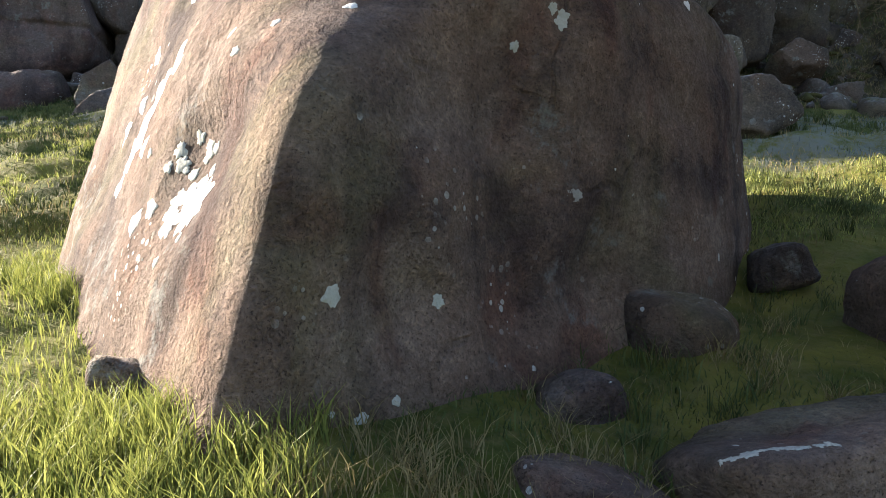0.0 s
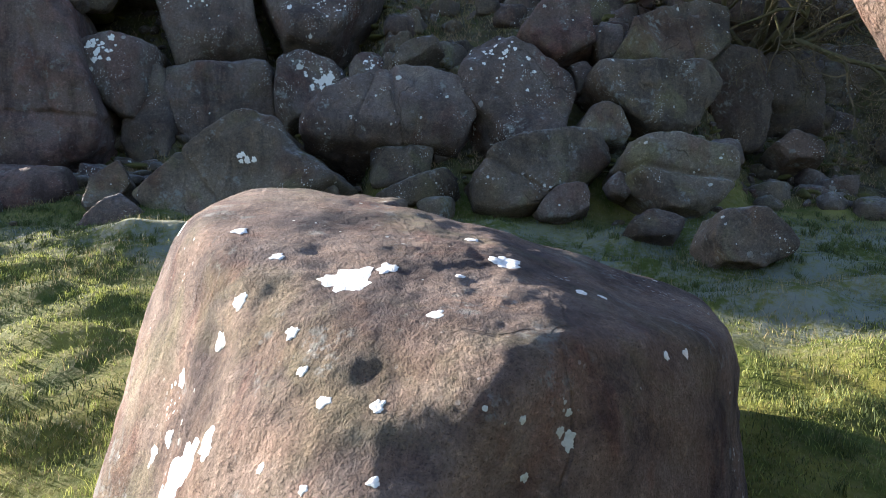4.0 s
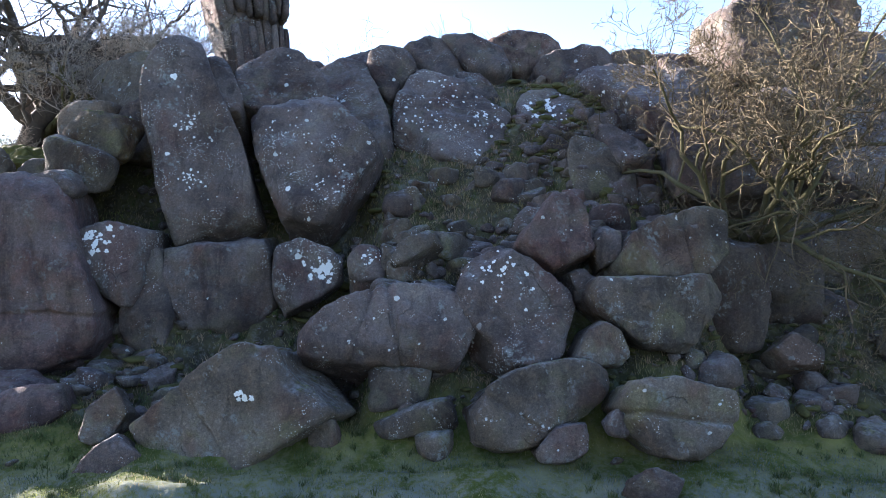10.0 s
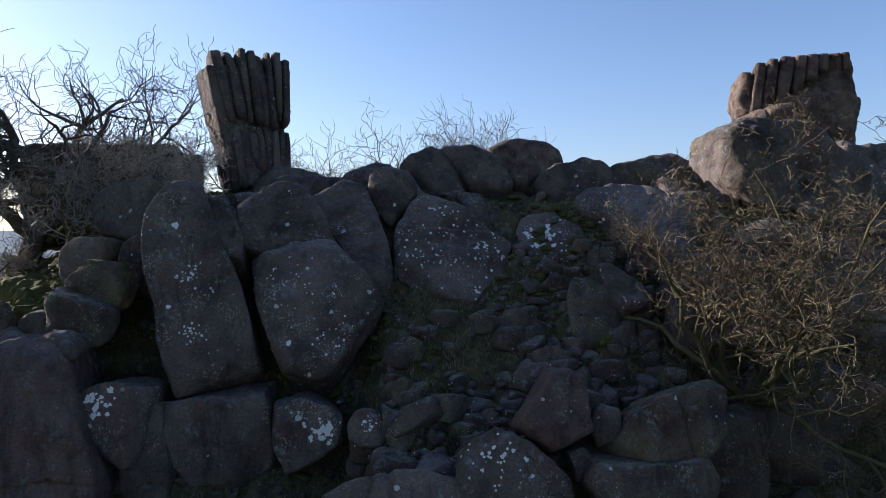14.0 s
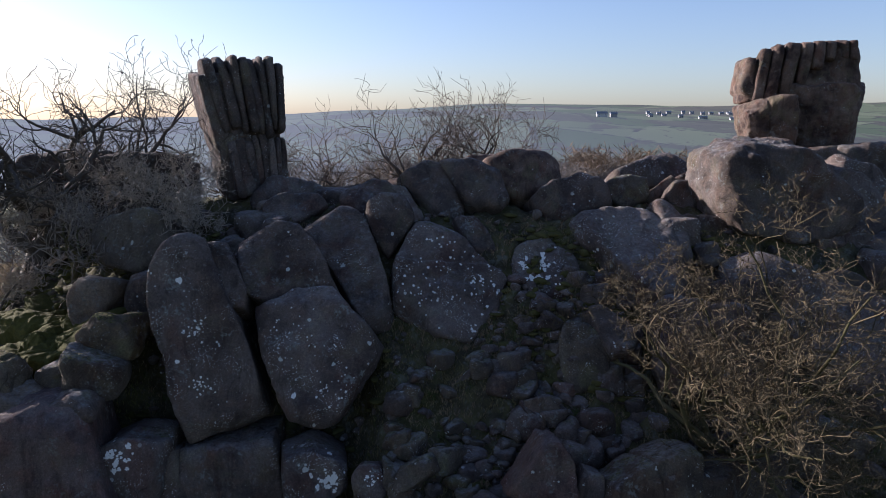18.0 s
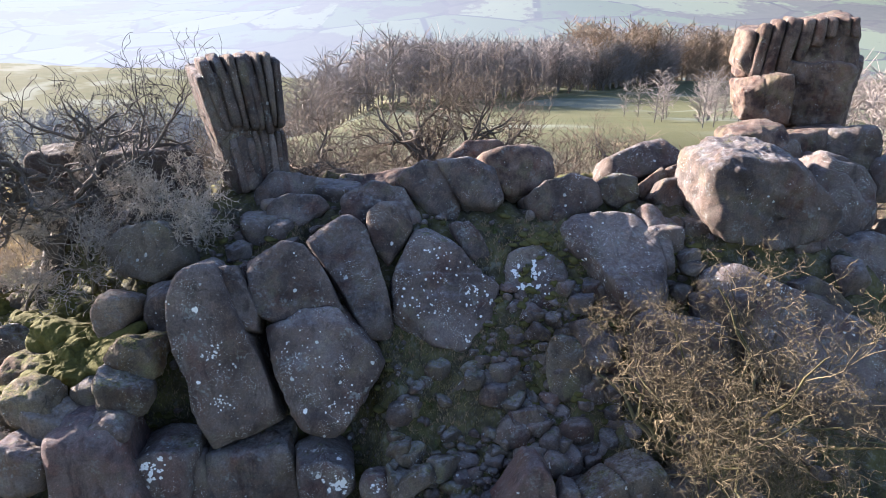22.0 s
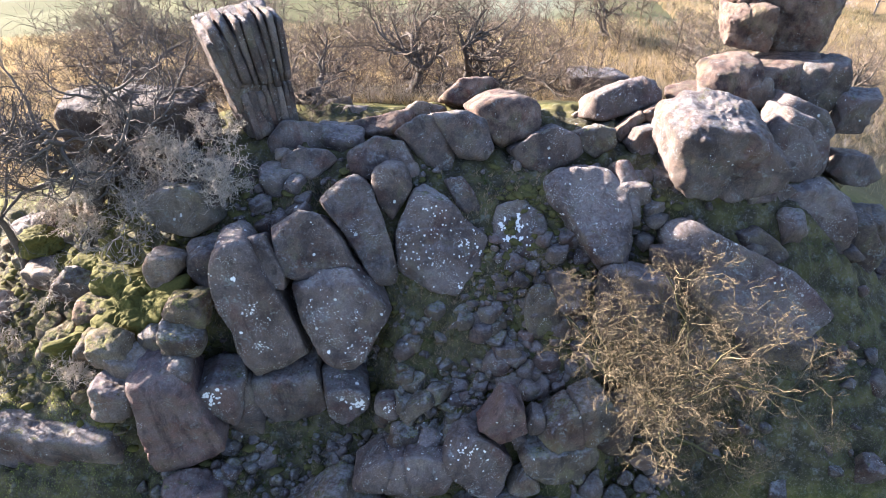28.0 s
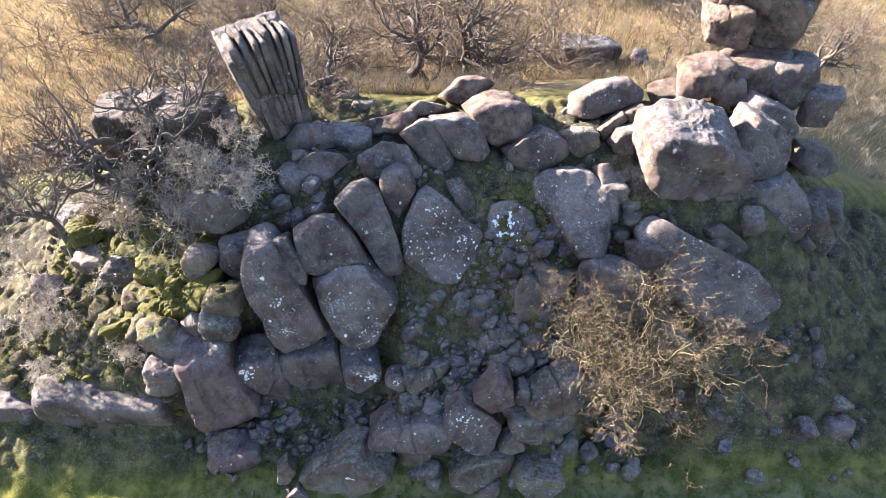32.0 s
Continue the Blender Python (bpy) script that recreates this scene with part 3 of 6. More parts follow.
flat_slab = boulder(1.25, 2.15, 0.50, 1.35, 0.6, 0.34, "flat dark slab with white lichen in grass", 15, STONE_BROWN, "rock_slab", edge=9, ry=4, rz=8, group="rocks in the grass")
boulder(1.15, 3.40, 0.68, 0.52, 0.5, 0.42, "small dark rock beside the big boulder", 16, STONE_BROWN, edge=9, group="rocks in the grass")
boulder(0.52, 2.7, 0.56, 0.24, 0.22, 0.16, "small mossy stone sunk in shaded grass", 17, STONE_DARK, edge=8, level=4, group="rocks in the grass")
boulder(0.45, 2.05, 0.44, 0.42, 0.3, 0.16, "small brown stone sunk in shaded grass", 18, STONE_BROWN, edge=8, level=4, group="rocks in the grass")
boulder(1.95, 4.1, 1.0, 0.4, 0.35, 0.25, "low dark stone in shaded grass", 19, STONE_DARK, edge=8, level=4, group="rocks in the grass")
boulder(-1.15, 2.52, 0.68, 0.21, 0.18, 0.19, "small rimy stone at the boulder's foot", 20, STONE_PALE, edge=8, level=4, group="rocks in the grass")
boulder(-0.74, 5.7, 3.2, 0.8, 0.7, 0.34, "small knob of gritstone on the boulder's top", 21, STONE_BROWN, edge=9, group="")
boulder(-1.45, 9.2, 2.25, 0.7, 0.5, 0.4, "low brown rock in frosted grass", 23, STONE_BROWN, edge=9, level=4, group="rocks in the grass")

# ---- one broad-faced rock ----
def slab(label, seed, material, face, yaw, lean, corners, depth, edge=18.0, grooves=(), rough=0.07, level=5, name="boulder", group="crag rocks"):
    """A rock with one broad face: the middle of the face, the way it looks and how far it leans back, its corners
    across and up the face, in turn clockwise, and the thickness behind it."""
    n = turn(0, 0, yaw) @ np.array([0, -math.cos(radians(lean)), math.sin(radians(lean))])
    e1 = turn(0, 0, yaw) @ np.array([1.0, 0, 0])
    e2 = np.cross(n, e1) * (1 if np.cross(n, e1)[2] > 0 else -1)
    edge *= 1.6
    mid = np.array(face) - n * depth / 2
    grow_ = 1.0 + 1.5 / edge
    planes = [(n, depth / 2 * grow_), (-n, depth / 2)]
    for (a0, b0), (a1, b1) in zip(corners, corners[1:] + corners[:1]):
        side = np.array([-(b1 - b0), a1 - a0])
        side = side / np.linalg.norm(side)
        nrm = e1 * side[0] + e2 * side[1] + n * 0.02
        planes.append((nrm, max(grow_ * (side[0] * a0 + side[1] * b0), 0.12)))
    # broken arrises along the front
    rn = random.Random(seed * 31 + 7)
    pts = np.array(corners)
    for _ in range(6):
        ang, tip = rn.uniform(0, 6.283), radians(rn.uniform(28, 62))
        flat = np.array([math.cos(ang), math.sin(ang)])
        reach = float((pts @ flat).max()) * math.cos(tip) + depth / 2 * math.sin(tip)
        planes.append((math.cos(tip) * (e1 * flat[0] + e2 * flat[1]) + math.sin(tip) * n, reach * rn.uniform(0.86, 0.97)))
    return stone(name, tuple(mid), planes, material, label, "rock", level, edge, rough, grooves, (), seed, group)


# ---- crag face, lower tier ----
ROCKS, SLABS = {}, {}
slab("square brown rock standing in the frosted hollow", 22, STONE_RED, (-0.38, 8.48, 2.62), 8, 6, [(-0.66, 0.10), (-0.56, 0.38), (0.20, 0.30), (0.50, 0.0), (0.66, -0.72), (-0.66, -0.72)], 0.9, 26, name="rock_block", group="rocks in the grass")
ROCKS["tilt28"] = slab("big tilted gritstone block resting on the grass", 31, STONE_MOSSY, (-4.15, 13.24, 3.99), -6, 14, [(-1.95, -0.20), (-1.14, 0.47), (-0.08, 1.23), (0.70, 1.40), (1.95, 0.14), (-0.26, -1.40), (-0.79, -1.13)], 2.3, 24, grooves=[((0.75, -0.2, 0.65), -0.15, 0.05, 0.07)], level=6, name="rock_block")
slab("mossy stone with white lichen patches", 34, STONE_MOSSY, (-6.70, 13.69, 3.93), 10, 20, [(-0.47, -0.44), (-0.33, 0.28), (0.16, 0.62), (0.47, 0.04), (0.30, -0.41), (-0.15, -0.62)], 0.9, 30)
slab("small grey rock at the foot of the crag", 33, STONE, (-6.36, 12.84, 3.29), 0, 25, [(-0.68, -0.41), (-0.37, 0.08), (0.18, 0.47), (0.68, 0.08), (0.61, -0.41), (-0.15, -0.47)], 0.9, 30)
slab("square dark block under the great slabs", 51, STONE, (-5.63, 17.44, 6.23), 6, 6, [(-1.34, 0.87), (-0.74, 1.07), (1.11, 1.17), (1.30, 0.48), (1.34, -0.52), (0.79, -1.08), (-0.71, -1.17), (-1.07, -1.07), (-1.26, -0.23)], 2.4, 39, rough=0.06, level=6, name="rock_block")
slab("narrow upright block wedged in the crag", 50, STONE, (-7.32, 17.16, 5.85), 0, 8, [(-0.60, -0.83), (-0.33, 1.16), (0.15, 1.24), (0.40, 0.71), (0.60, -0.41), (0.43, -1.11), (-0.49, -1.24)], 1.6, 30, name="rock_block")
ROCKS["b36"] = slab("grey block flecked with white lichen", 49, STONE_LICHEN, (-8.06, 16.80, 6.80), 4, 10, [(-0.93, 0.72), (-0.16, 1.01), (0.93, 0.91), (0.55, -0.98), (0.22, -1.01), (-0.26, -0.68), (-0.79, 0.14)], 1.8, 30, name="rock_block")
slab("tall reddish gritstone buttress with a rounded top", 46, STONE_RED, (-9.49, 15.91, 6.49), 8, 6, [(-1.41, 2.07), (-0.59, 2.35), (0.25, 2.40), (0.65, 2.05), (1.32, -0.50), (1.41, -1.54), (1.00, -1.99), (-0.44, -2.35), (-1.25, -2.40)], 2.6, 24, grooves=[((0, 0.1, 1), -0.9, 0.1, 0.12), ((1, 0, 0.25), 0.5, 0.06, 0.08)], level=6, name="rock_block")
slab("low red-brown block below the buttress", 47, STONE_RED, (-8.80, 14.27, 3.75), 10, 14, [(-0.99, 0.34), (-0.27, 0.53), (0.85, 0.62), (0.99, 0.07), (0.43, -0.38), (-0.18, -0.59), (-0.90, -0.62)], 2.0, 24, name="rock_block")
ROCKS["b16"] = slab("rounded block with a white lichen crust", 52, STONE_LICHEN, (-3.28, 16.90, 6.51), 8, 12, [(-0.87, 0.76), (-0.04, 0.91), (0.80, 0.46), (0.87, -0.17), (0.24, -0.59), (-0.56, -0.91), (-0.83, -0.25)], 2.0, 21, name="rock_block")
ROCKS["r17"] = slab("small round stone spotted with lichen", 53, STONE_LICHEN, (-1.79, 16.55, 6.77), 0, 20, [(-0.43, 0.20), (-0.21, 0.45), (0.19, 0.46), (0.43, 0.17), (0.35, -0.26), (-0.11, -0.46), (-0.39, -0.19)], 0.8, 11)
slab("mossy oval stone on a ledge", 54, STONE_MOSSY, (-0.65, 16.22, 7.23), 0, 30, [(-0.56, -0.36), (-0.29, 0.21), (0.36, 0.50), (0.56, 0.08), (0.08, -0.27), (-0.43, -0.50)], 0.8, 11)
slab("long sloping slab low in the crag", 55, STONE_LICHEN, (-1.19, 14.36, 5.59), 2, 24, [(-1.79, -0.14), (-1.42, 0.30), (-0.73, 0.71), (0.44, 0.88), (1.51, 0.79), (1.79, 0.17), (1.42, -0.79), (0.45, -0.88), (-1.71, -0.55)], 2.2, 27, grooves=[((1, 0, 0.2), 0.3, 0.05, 0.08), ((0.9, 0.1, -0.3), -0.7, 0.04, 0.07)], level=6, name="rock_slab")
ROCKS["lich20"] = slab("sloping block crowded with white lichen", 57, STONE_LICHEN, (1.46, 14.48, 6.02), 6, 24, [(-1.27, 0.15), (-0.89, 1.03), (-0.24, 1.35), (0.59, 0.99), (1.27, 0.22), (1.07, -0.55), (0.77, -1.35), (-0.19, -1.16), (-1.00, -0.30)], 2.4, 27, level=6, name="rock_block")
slab("pointed pinkish boulder among the rocks", 58, STONE_RED, (2.49, 15.13, 7.63), 6, 12, [(-0.88, -0.35), (0.01, 0.90), (0.42, 0.89), (0.76, 0.33), (0.88, -0.46), (-0.08, -0.90), (-0.50, -0.63)], 1.4, 27)
slab("mossy overhanging block with a dark end", 60, STONE_MOSSY, (5.16, 15.18, 7.38), 12, 22, [(-1.42, -0.35), (-1.08, 0.26), (-0.20, 0.66), (1.13, 0.92), (1.42, 0.33), (1.12, -0.31), (0.43, -0.82), (-0.33, -0.92), (-1.26, -0.71)], 1.8, 27, grooves=[((1, 0.2, 0.1), 0.15, 0.05, 0.1)], level=6, name="rock_block")
slab("squat dark block under an overhang", 61, STONE_MOSSY, (4.61, 14.49, 5.82), 6, 6, [(-1.37, 0.33), (-1.18, 0.78), (1.20, 0.88), (1.37, 0.40), (0.64, -0.88), (-0.36, -0.81), (-1.29, 0.10)], 2.0, 27, level=6, name="rock_block")
slab("small pale round stone in a cleft", 62, STONE_LICHEN, (3.06, 15.20, 6.41), 0, 15, [(-0.36, 0.27), (0.04, 0.41), (0.36, 0.10), (0.25, -0.41), (-0.18, -0.36)], 0.9, 11)
slab("small grey stone between two boulders", 59, STONE, (3.62, 15.43, 7.22), 0, 15, [(-0.31, 0.02), (-0.10, 0.44), (0.31, 0.28), (0.30, -0.24), (-0.14, -0.44)], 0.9, 15)
slab("egg-shaped olive boulder wedged in the rocks", 38, STONE_MOSSY, (3.25, 14.21, 5.29), 4, 14, [(-0.58, -0.29), (-0.29, 0.23), (0.10, 0.47), (0.47, 0.23), (0.58, -0.24), (0.36, -0.47), (-0.22, -0.44)], 0.9, 12, rough=0.05)
slab("olive boulder propped in front of the crag", 37, STONE_MOSSY, (2.01, 13.41, 4.23), 10, 18, [(-1.43, -0.01), (-1.07, 0.36), (-0.14, 0.68), (0.68, 0.83), (1.43, 0.66), (1.41, 0.37), (0.92, -0.10), (0.43, -0.42), (-0.28, -0.76), (-0.84, -0.83), (-1.39, -0.66)], 1.7, 27, grooves=[((0.5, 0, 0.86), -0.15, 0.05, 0.05)], level=6)
slab("moss-capped boulder low on the slope", 39, STONE_MOSSY, (4.41, 12.83, 4.13), 4, 16, [(-1.02, 0.29), (-0.77, 0.64), (-0.01, 0.73), (0.91, 0.51), (1.02, -0.04), (0.86, -0.32), (0.36, -0.73), (-0.49, -0.66), (-0.95, -0.12)], 1.7, 21, grooves=[((0.1, 0.3, 0.95), -0.05, 0.06, 0.1)], level=6)
slab("small white-flecked stone beside a mossy boulder", 40, STONE_LICHEN, (3.32, 13.15, 3.92), 0, 15, [(-0.24, 0.00), (0.01, 0.21), (0.24, 0.03), (0.09, -0.21), (-0.17, -0.15)], 0.4, 12)
slab("grey stone under the propped boulder", 41, STONE, (2.21, 12.97, 3.59), 0, 15, [(-0.52, -0.16), (-0.08, 0.26), (0.51, 0.33), (0.52, -0.14), (0.06, -0.33), (-0.42, -0.33)], 0.7, 24)
slab("flat dark stone in the grass bank", 42, STONE_DARK, (3.63, 11.98, 3.21), 0, 35, [(-0.54, -0.12), (-0.35, 0.19), (0.18, 0.32), (0.54, 0.03), (0.33, -0.32), (-0.41, -0.32)], 0.7, 21, name="rock_slab", group="rocks in the grass")
slab("sloping olive rock alone on frosted grass", 43, STONE_MOSSY, (4.61, 10.29, 2.96), 0, 14, [(-0.67, 0.01), (-0.42, 0.46), (0.17, 0.40), (0.67, -0.07), (0.52, -0.26), (0.09, -0.46), (-0.51, -0.41)], 0.8, 30, group="rocks in the grass")
slab("pale lichened rock on the grass slope", 44, STONE_LICHEN, (9.84, 17.25, 5.55), -4, 30, [(-0.92, 0.12), (-0.38, 0.77), (0.24, 0.33), (0.92, -0.28), (0.90, -0.77), (-0.01, -0.74), (-0.71, -0.28)], 1.2, 27, group="rocks in the grass")
slab("mossy rock with a lichened end on grass", 45, STONE_MOSSY, (7.88, 15.50, 4.97), 0, 25, [(-0.58, -0.05), (0.00, 0.38), (0.58, 0.02), (0.54, -0.36), (-0.21, -0.38)], 0.8, 21, group="rocks in the grass")
boulder(-2.35, 13.8, 3.45, 0.55, 0.6, 0.7, "small dark stone under the bank", 35, STONE_DARK, level=4)
boulder(-0.6, 13.95, 3.75, 1.5, 0.9, 0.5, "flat mossy stone set in the bank", 36, STONE_MOSSY, "rock_slab", ry=-14)
boulder(-9.3, 15.0, 3.6, 2.2, 1.6, 1.5, "low reddish rock below the buttress", 48, STONE_RED, edge=14)
boulder(-0.9, 14.6, 4.35, 1.3, 0.9, 0.9, "squarish stone under the long slab", 56, STONE_MOSSY, level=4)
# Recess rocks use the darker stone, so part of their shade is painted.
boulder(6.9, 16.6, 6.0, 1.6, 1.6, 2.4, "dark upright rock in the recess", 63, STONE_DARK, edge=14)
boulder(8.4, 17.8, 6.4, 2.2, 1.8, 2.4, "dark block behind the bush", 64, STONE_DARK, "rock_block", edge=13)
boulder(10.9, 18.8, 6.8, 2.6, 2.0, 2.2, "dark rock at the recess's edge", 65, STONE_MOSSY, edge=14)

# ---- crag face, great slabs ----
SLABS["tall"] = slab("tall upright slab, grey and faintly lichened", 70, STONE_LICHEN, (-6.31, 18.29, 10.13), 9, 16, [(-1.51, 1.88), (-1.18, 2.56), (-0.44, 2.81), (-0.11, 2.61), (0.99, -0.08), (1.51, -2.13), (0.92, -2.47), (-0.56, -2.81), (-1.23, -0.79), (-1.50, 0.67)], 2.4, 39, grooves=[((0.97, 0, -0.12), 0.62, 0.03, 0.06)], rough=0.05, level=6, name="rock_slab")
SLABS["strip"] = slab("narrow block split off the tall slab", 71, STONE, (-6.05, 19.28, 11.66), 8, 32, [(-0.60, 0.94), (-0.04, 0.98), (0.60, -0.38), (0.55, -0.98), (-0.11, -0.97)], 1.5, 33, rough=0.05, name="rock_slab")
SLABS["two"] = slab("broad slab spotted with white lichen", 72, STONE_LICHEN, (-3.38, 18.42, 9.60), 4, 25, [(-1.74, 1.31), (-0.49, 1.98), (0.43, 1.90), (1.74, 0.30), (1.54, -0.20), (0.50, -1.77), (0.01, -1.98), (-0.69, -1.71), (-1.20, -0.66), (-1.60, 0.44)], 2.6, 30, rough=0.06, level=6, name="rock_slab")
SLABS["above"] = slab("rounded slab along the upper edge", 73, STONE, (-4.51, 19.98, 11.85), 2, 38, [(-1.46, 0.79), (-0.54, 1.29), (0.32, 1.11), (0.88, 0.53), (1.46, -0.74), (-0.30, -1.29), (-0.96, -0.95), (-1.33, 0.10)], 2.0, 27, rough=0.06, level=6, name="rock_slab")
SLABS["lean"] = slab("long leaning slab between two clefts", 74, STONE, (-2.90, 21.28, 11.53), 5, 41, [(-1.41, 1.24), (-0.62, 2.08), (0.09, 2.22), (0.59, 1.62), (0.85, 0.79), (1.41, -1.42), (1.23, -2.22), (0.53, -2.00), (-0.10, -0.96)], 2.2, 30, rough=0.06, level=6, name="rock_slab")
SLABS["lich"] = slab("great lichen-speckled slab facing the slope", 76, STONE_LICHEN, (0.31, 21.25, 11.17), 10, 38, [(-1.70, 0.50), (-0.88, 2.09), (-0.34, 2.25), (0.40, 1.59), (1.70, -0.08), (1.33, -1.14), (1.03, -1.93), (0.36, -2.25), (-1.17, -1.57), (-1.70, -1.10)], 2.4, 27, grooves=[((0, 0.6, 0.8), 0.55, 0.05, 0.06)], rough=0.06, level=6, name="rock_slab")
slab("rounded wedge stone at the crest", 75, STONE, (-1.64, 22.33, 12.57), 2, 22, [(-0.70, 0.40), (-0.66, 0.79), (-0.20, 1.08), (0.39, 1.00), (0.70, 0.48), (0.63, -0.15), (-0.03, -1.08), (-0.46, -0.60)], 1.6, 15, rough=0.06)
slab("leaning stone beside the great slab", 77, STONE, (1.13, 22.66, 12.16), 6, 38, [(-0.71, 0.77), (-0.02, 0.91), (0.49, 0.22), (0.71, -0.66), (0.32, -0.91), (-0.30, -0.16)], 1.1, 24)
ROCKS["white13"] = slab("low rock with a bright white lichen patch", 78, STONE_LICHEN, (3.33, 21.75, 11.35), 4, 46, [(-1.03, -0.11), (-0.84, 0.94), (0.20, 1.19), (0.93, 0.35), (1.03, -0.59), (0.56, -1.19), (-0.60, -0.94)], 1.3, 21)
ROCKS["slab12"] = slab("broad sloping slab, grey-green with lichen", 79, STONE_LICHEN, (6.15, 21.93, 12.14), 0, 55, [(-1.69, 1.41), (-0.98, 1.97), (0.41, 2.07), (0.88, 1.66), (1.41, 0.44), (1.69, -1.12), (1.29, -2.07), (0.24, -2.07), (-1.61, 0.66)], 2.6, 27, rough=0.06, level=6, name="rock_slab")
slab("narrow slab leaning on a broad one", 80, STONE, (7.56, 22.54, 12.52), 0, 50, [(-0.51, 1.23), (0.18, 1.33), (0.51, 0.42), (0.46, -1.22), (0.15, -1.33), (-0.27, 0.19)], 1.4, 24, name="rock_slab")
ROCKS["r14"] = slab("mossy block with white lichen flecks", 81, STONE_LICHEN, (1.22, 18.92, 8.46), 2, 24, [(-0.99, 0.01), (-0.14, 0.66), (0.85, 0.75), (0.99, 0.02), (0.23, -0.53), (-0.91, -0.75)], 1.3, 21)
slab("small flat-topped stone on the slope", 82, STONE, (2.76, 17.89, 8.26), 0, 20, [(-0.49, 0.20), (0.27, 0.35), (0.49, -0.03), (0.06, -0.35), (-0.45, -0.21)], 0.8, 21)
slab("slanting grey rock in the mossy gully", 83, STONE, (5.16, 19.56, 10.00), 8, 40, [(-0.67, 0.75), (-0.23, 0.82), (0.67, -0.01), (0.52, -0.47), (-0.27, -0.82), (-0.57, -0.20)], 1.2, 27)
boulder(4.2, 19.6, 9.1, 1.4, 1.2, 1.9, "mossy rib of rock in the gully", 84, STONE_MOSSY, rx=-15)
boulder(7.6, 19.8, 9.4, 2.6, 2.2, 2.6, "dark block above the recess", 85, STONE, "rock_block", rx=-15, edge=14)

ROCKS["lblock"] = slab("square block capped with bright moss", 122, STONE_MOSSY, (-9.76, 21.72, 12.19), -6, 18, [(-1.37, 0.28), (-0.72, 0.78), (0.59, 1.04), (1.02, 0.73), (1.37, -0.27), (0.35, -1.04), (-0.67, -0.87)], 1.8, 30, name="rock_block")
slab("mossy rock behind the square block", 197, STONE_MOSSY, (-10.15, 23.11, 13.16), -4, 20, [(-0.89, -0.42), (-0.48, 0.26), (0.35, 0.60), (0.82, 0.44), (0.89, -0.37), (-0.19, -0.60)], 1.4, 21, name="rock_block")

# ---- shoulder towards the sun ----
for k, (bx, by, bz, bw, bd, bh, say) in enumerate([
        (-9.47, 17.15, 8.6, 1.2, 1.2, 0.85, "rounded cobble speckled with lichen"), (-9.23, 17.9, 9.2, 1.45, 1.0, 1.1, "rounded cobble with a mossy cap"),
        (-9.03, 18.7, 9.95, 1.3, 1.2, 1.1, "loose grey stone on the mossy bank"), (-11.85, 17.8, 9.0, 1.35, 1.2, 1.2, "round stone against the mossy bank"),
        (-11.2, 17.4, 8.4, 1.9, 1.2, 1.05, "flat loose boulder with a pale top"), (-11.5, 16.6, 7.75, 1.5, 1.4, 1.3, "round boulder at the shoulder's edge"),
        (-10.3, 17.3, 8.0, 1.0, 0.9, 0.9, "small stone wedged among boulders"), (-10.4, 18.3, 8.9, 1.0, 0.9, 0.8, "mossy stone among loose boulders"),
        (-12.9, 18.4, 8.2, 1.2, 1.1, 1.0, "mossy boulder on the bank"), (-13.2, 20.0, 8.6, 1.5, 1.2, 1.1, "moss-covered boulder on the bank"),
        (-14.6, 19.4, 7.6, 1.4, 1.2, 1.0, "pale mossy boulder on the bank"), (-14.4, 21.5, 8.8, 1.7, 1.3, 1.2, "broken mossy boulder under the oak"),
        (-16.2, 22.5, 8.6, 1.6, 1.3, 1.0, "pale boulder on the sunlit bank"), (-15.4, 24.2, 9.2, 1.7, 1.3, 1.0, "flat mossy boulder on the bank"),
        (-17.8, 25.0, 8.9, 2.2, 1.5, 1.1, "weathered boulder at the bank's end"), (-18.6, 21.5, 7.2, 1.6, 1.3, 1.0, "frosted boulder on the bank")]):
    boulder(bx, by, bz, bw, bd, bh, say, 100 + k, STONE_BANK if "bank" in say and "moss" in say else STONE_MOSSY if "moss" in say else (STONE_PALE if "pale" in say or "frost" in say else STONE), edge=8, cuts=5, rough=0.14 if "bank" in say else 0.09, level=5, ry=7 * ((k * 5) % 7 - 3), group="loose boulders on the shoulder")
boulder(-15.2, 17.2, 4.5, 6.4, 2.2, 2.5, "long low outcrop above the sunlit grass", 120, STONE, "rock_slab", edge=12, tilt=5, cuts=3)
boulder(-19.8, 17.6, 3.9, 3.6, 2.2, 1.9, "low outcrop end above the sunlit grass", 121, STONE, "rock_slab", edge=13)
boulder(-8.6, 20.8, 10.4, 1.6, 1.6, 1.8, "dark rock beside the tall slab", 123, STONE, edge=14)
boulder(-10.4, 20.6, 10.4, 1.4, 1.3, 1.7, "leaning sunlit stone under the mossy block", 124, STONE_PALE, edge=13, ry=16)
boulder(-13.9, 26.6, 12.7, 3.1, 2.6, 3.6, "massive dark tower of jointed rock", 125, STONE_DARK, "rock_block", edge=15, tilt=5, cuts=4, level=6, grooves=[((1, 0, 0.05), 0.3, 0.05, 0.08)])
boulder(-11.2, 26.6, 12.9, 2.6, 2.4, 3.4, "dark squared tower beside the oak", 126, STONE_DARK, "rock_block", edge=15, tilt=5, cuts=3, level=6)
boulder(-9.6, 26.4, 13.5, 1.1, 1.2, 1.5, "small upright stone by the pillar", 127, STONE, edge=14)
boulder(-9.0, 24.4, 11.9, 2.0, 1.8, 1.6, "dark block below the pillar", 128, STONE, edge=14)
boulder(-13.6, 30.5, 11.2, 3.0, 2.2, 1.6, "pale flat rocks behind the tower", 129, STONE_PALE, edge=12)

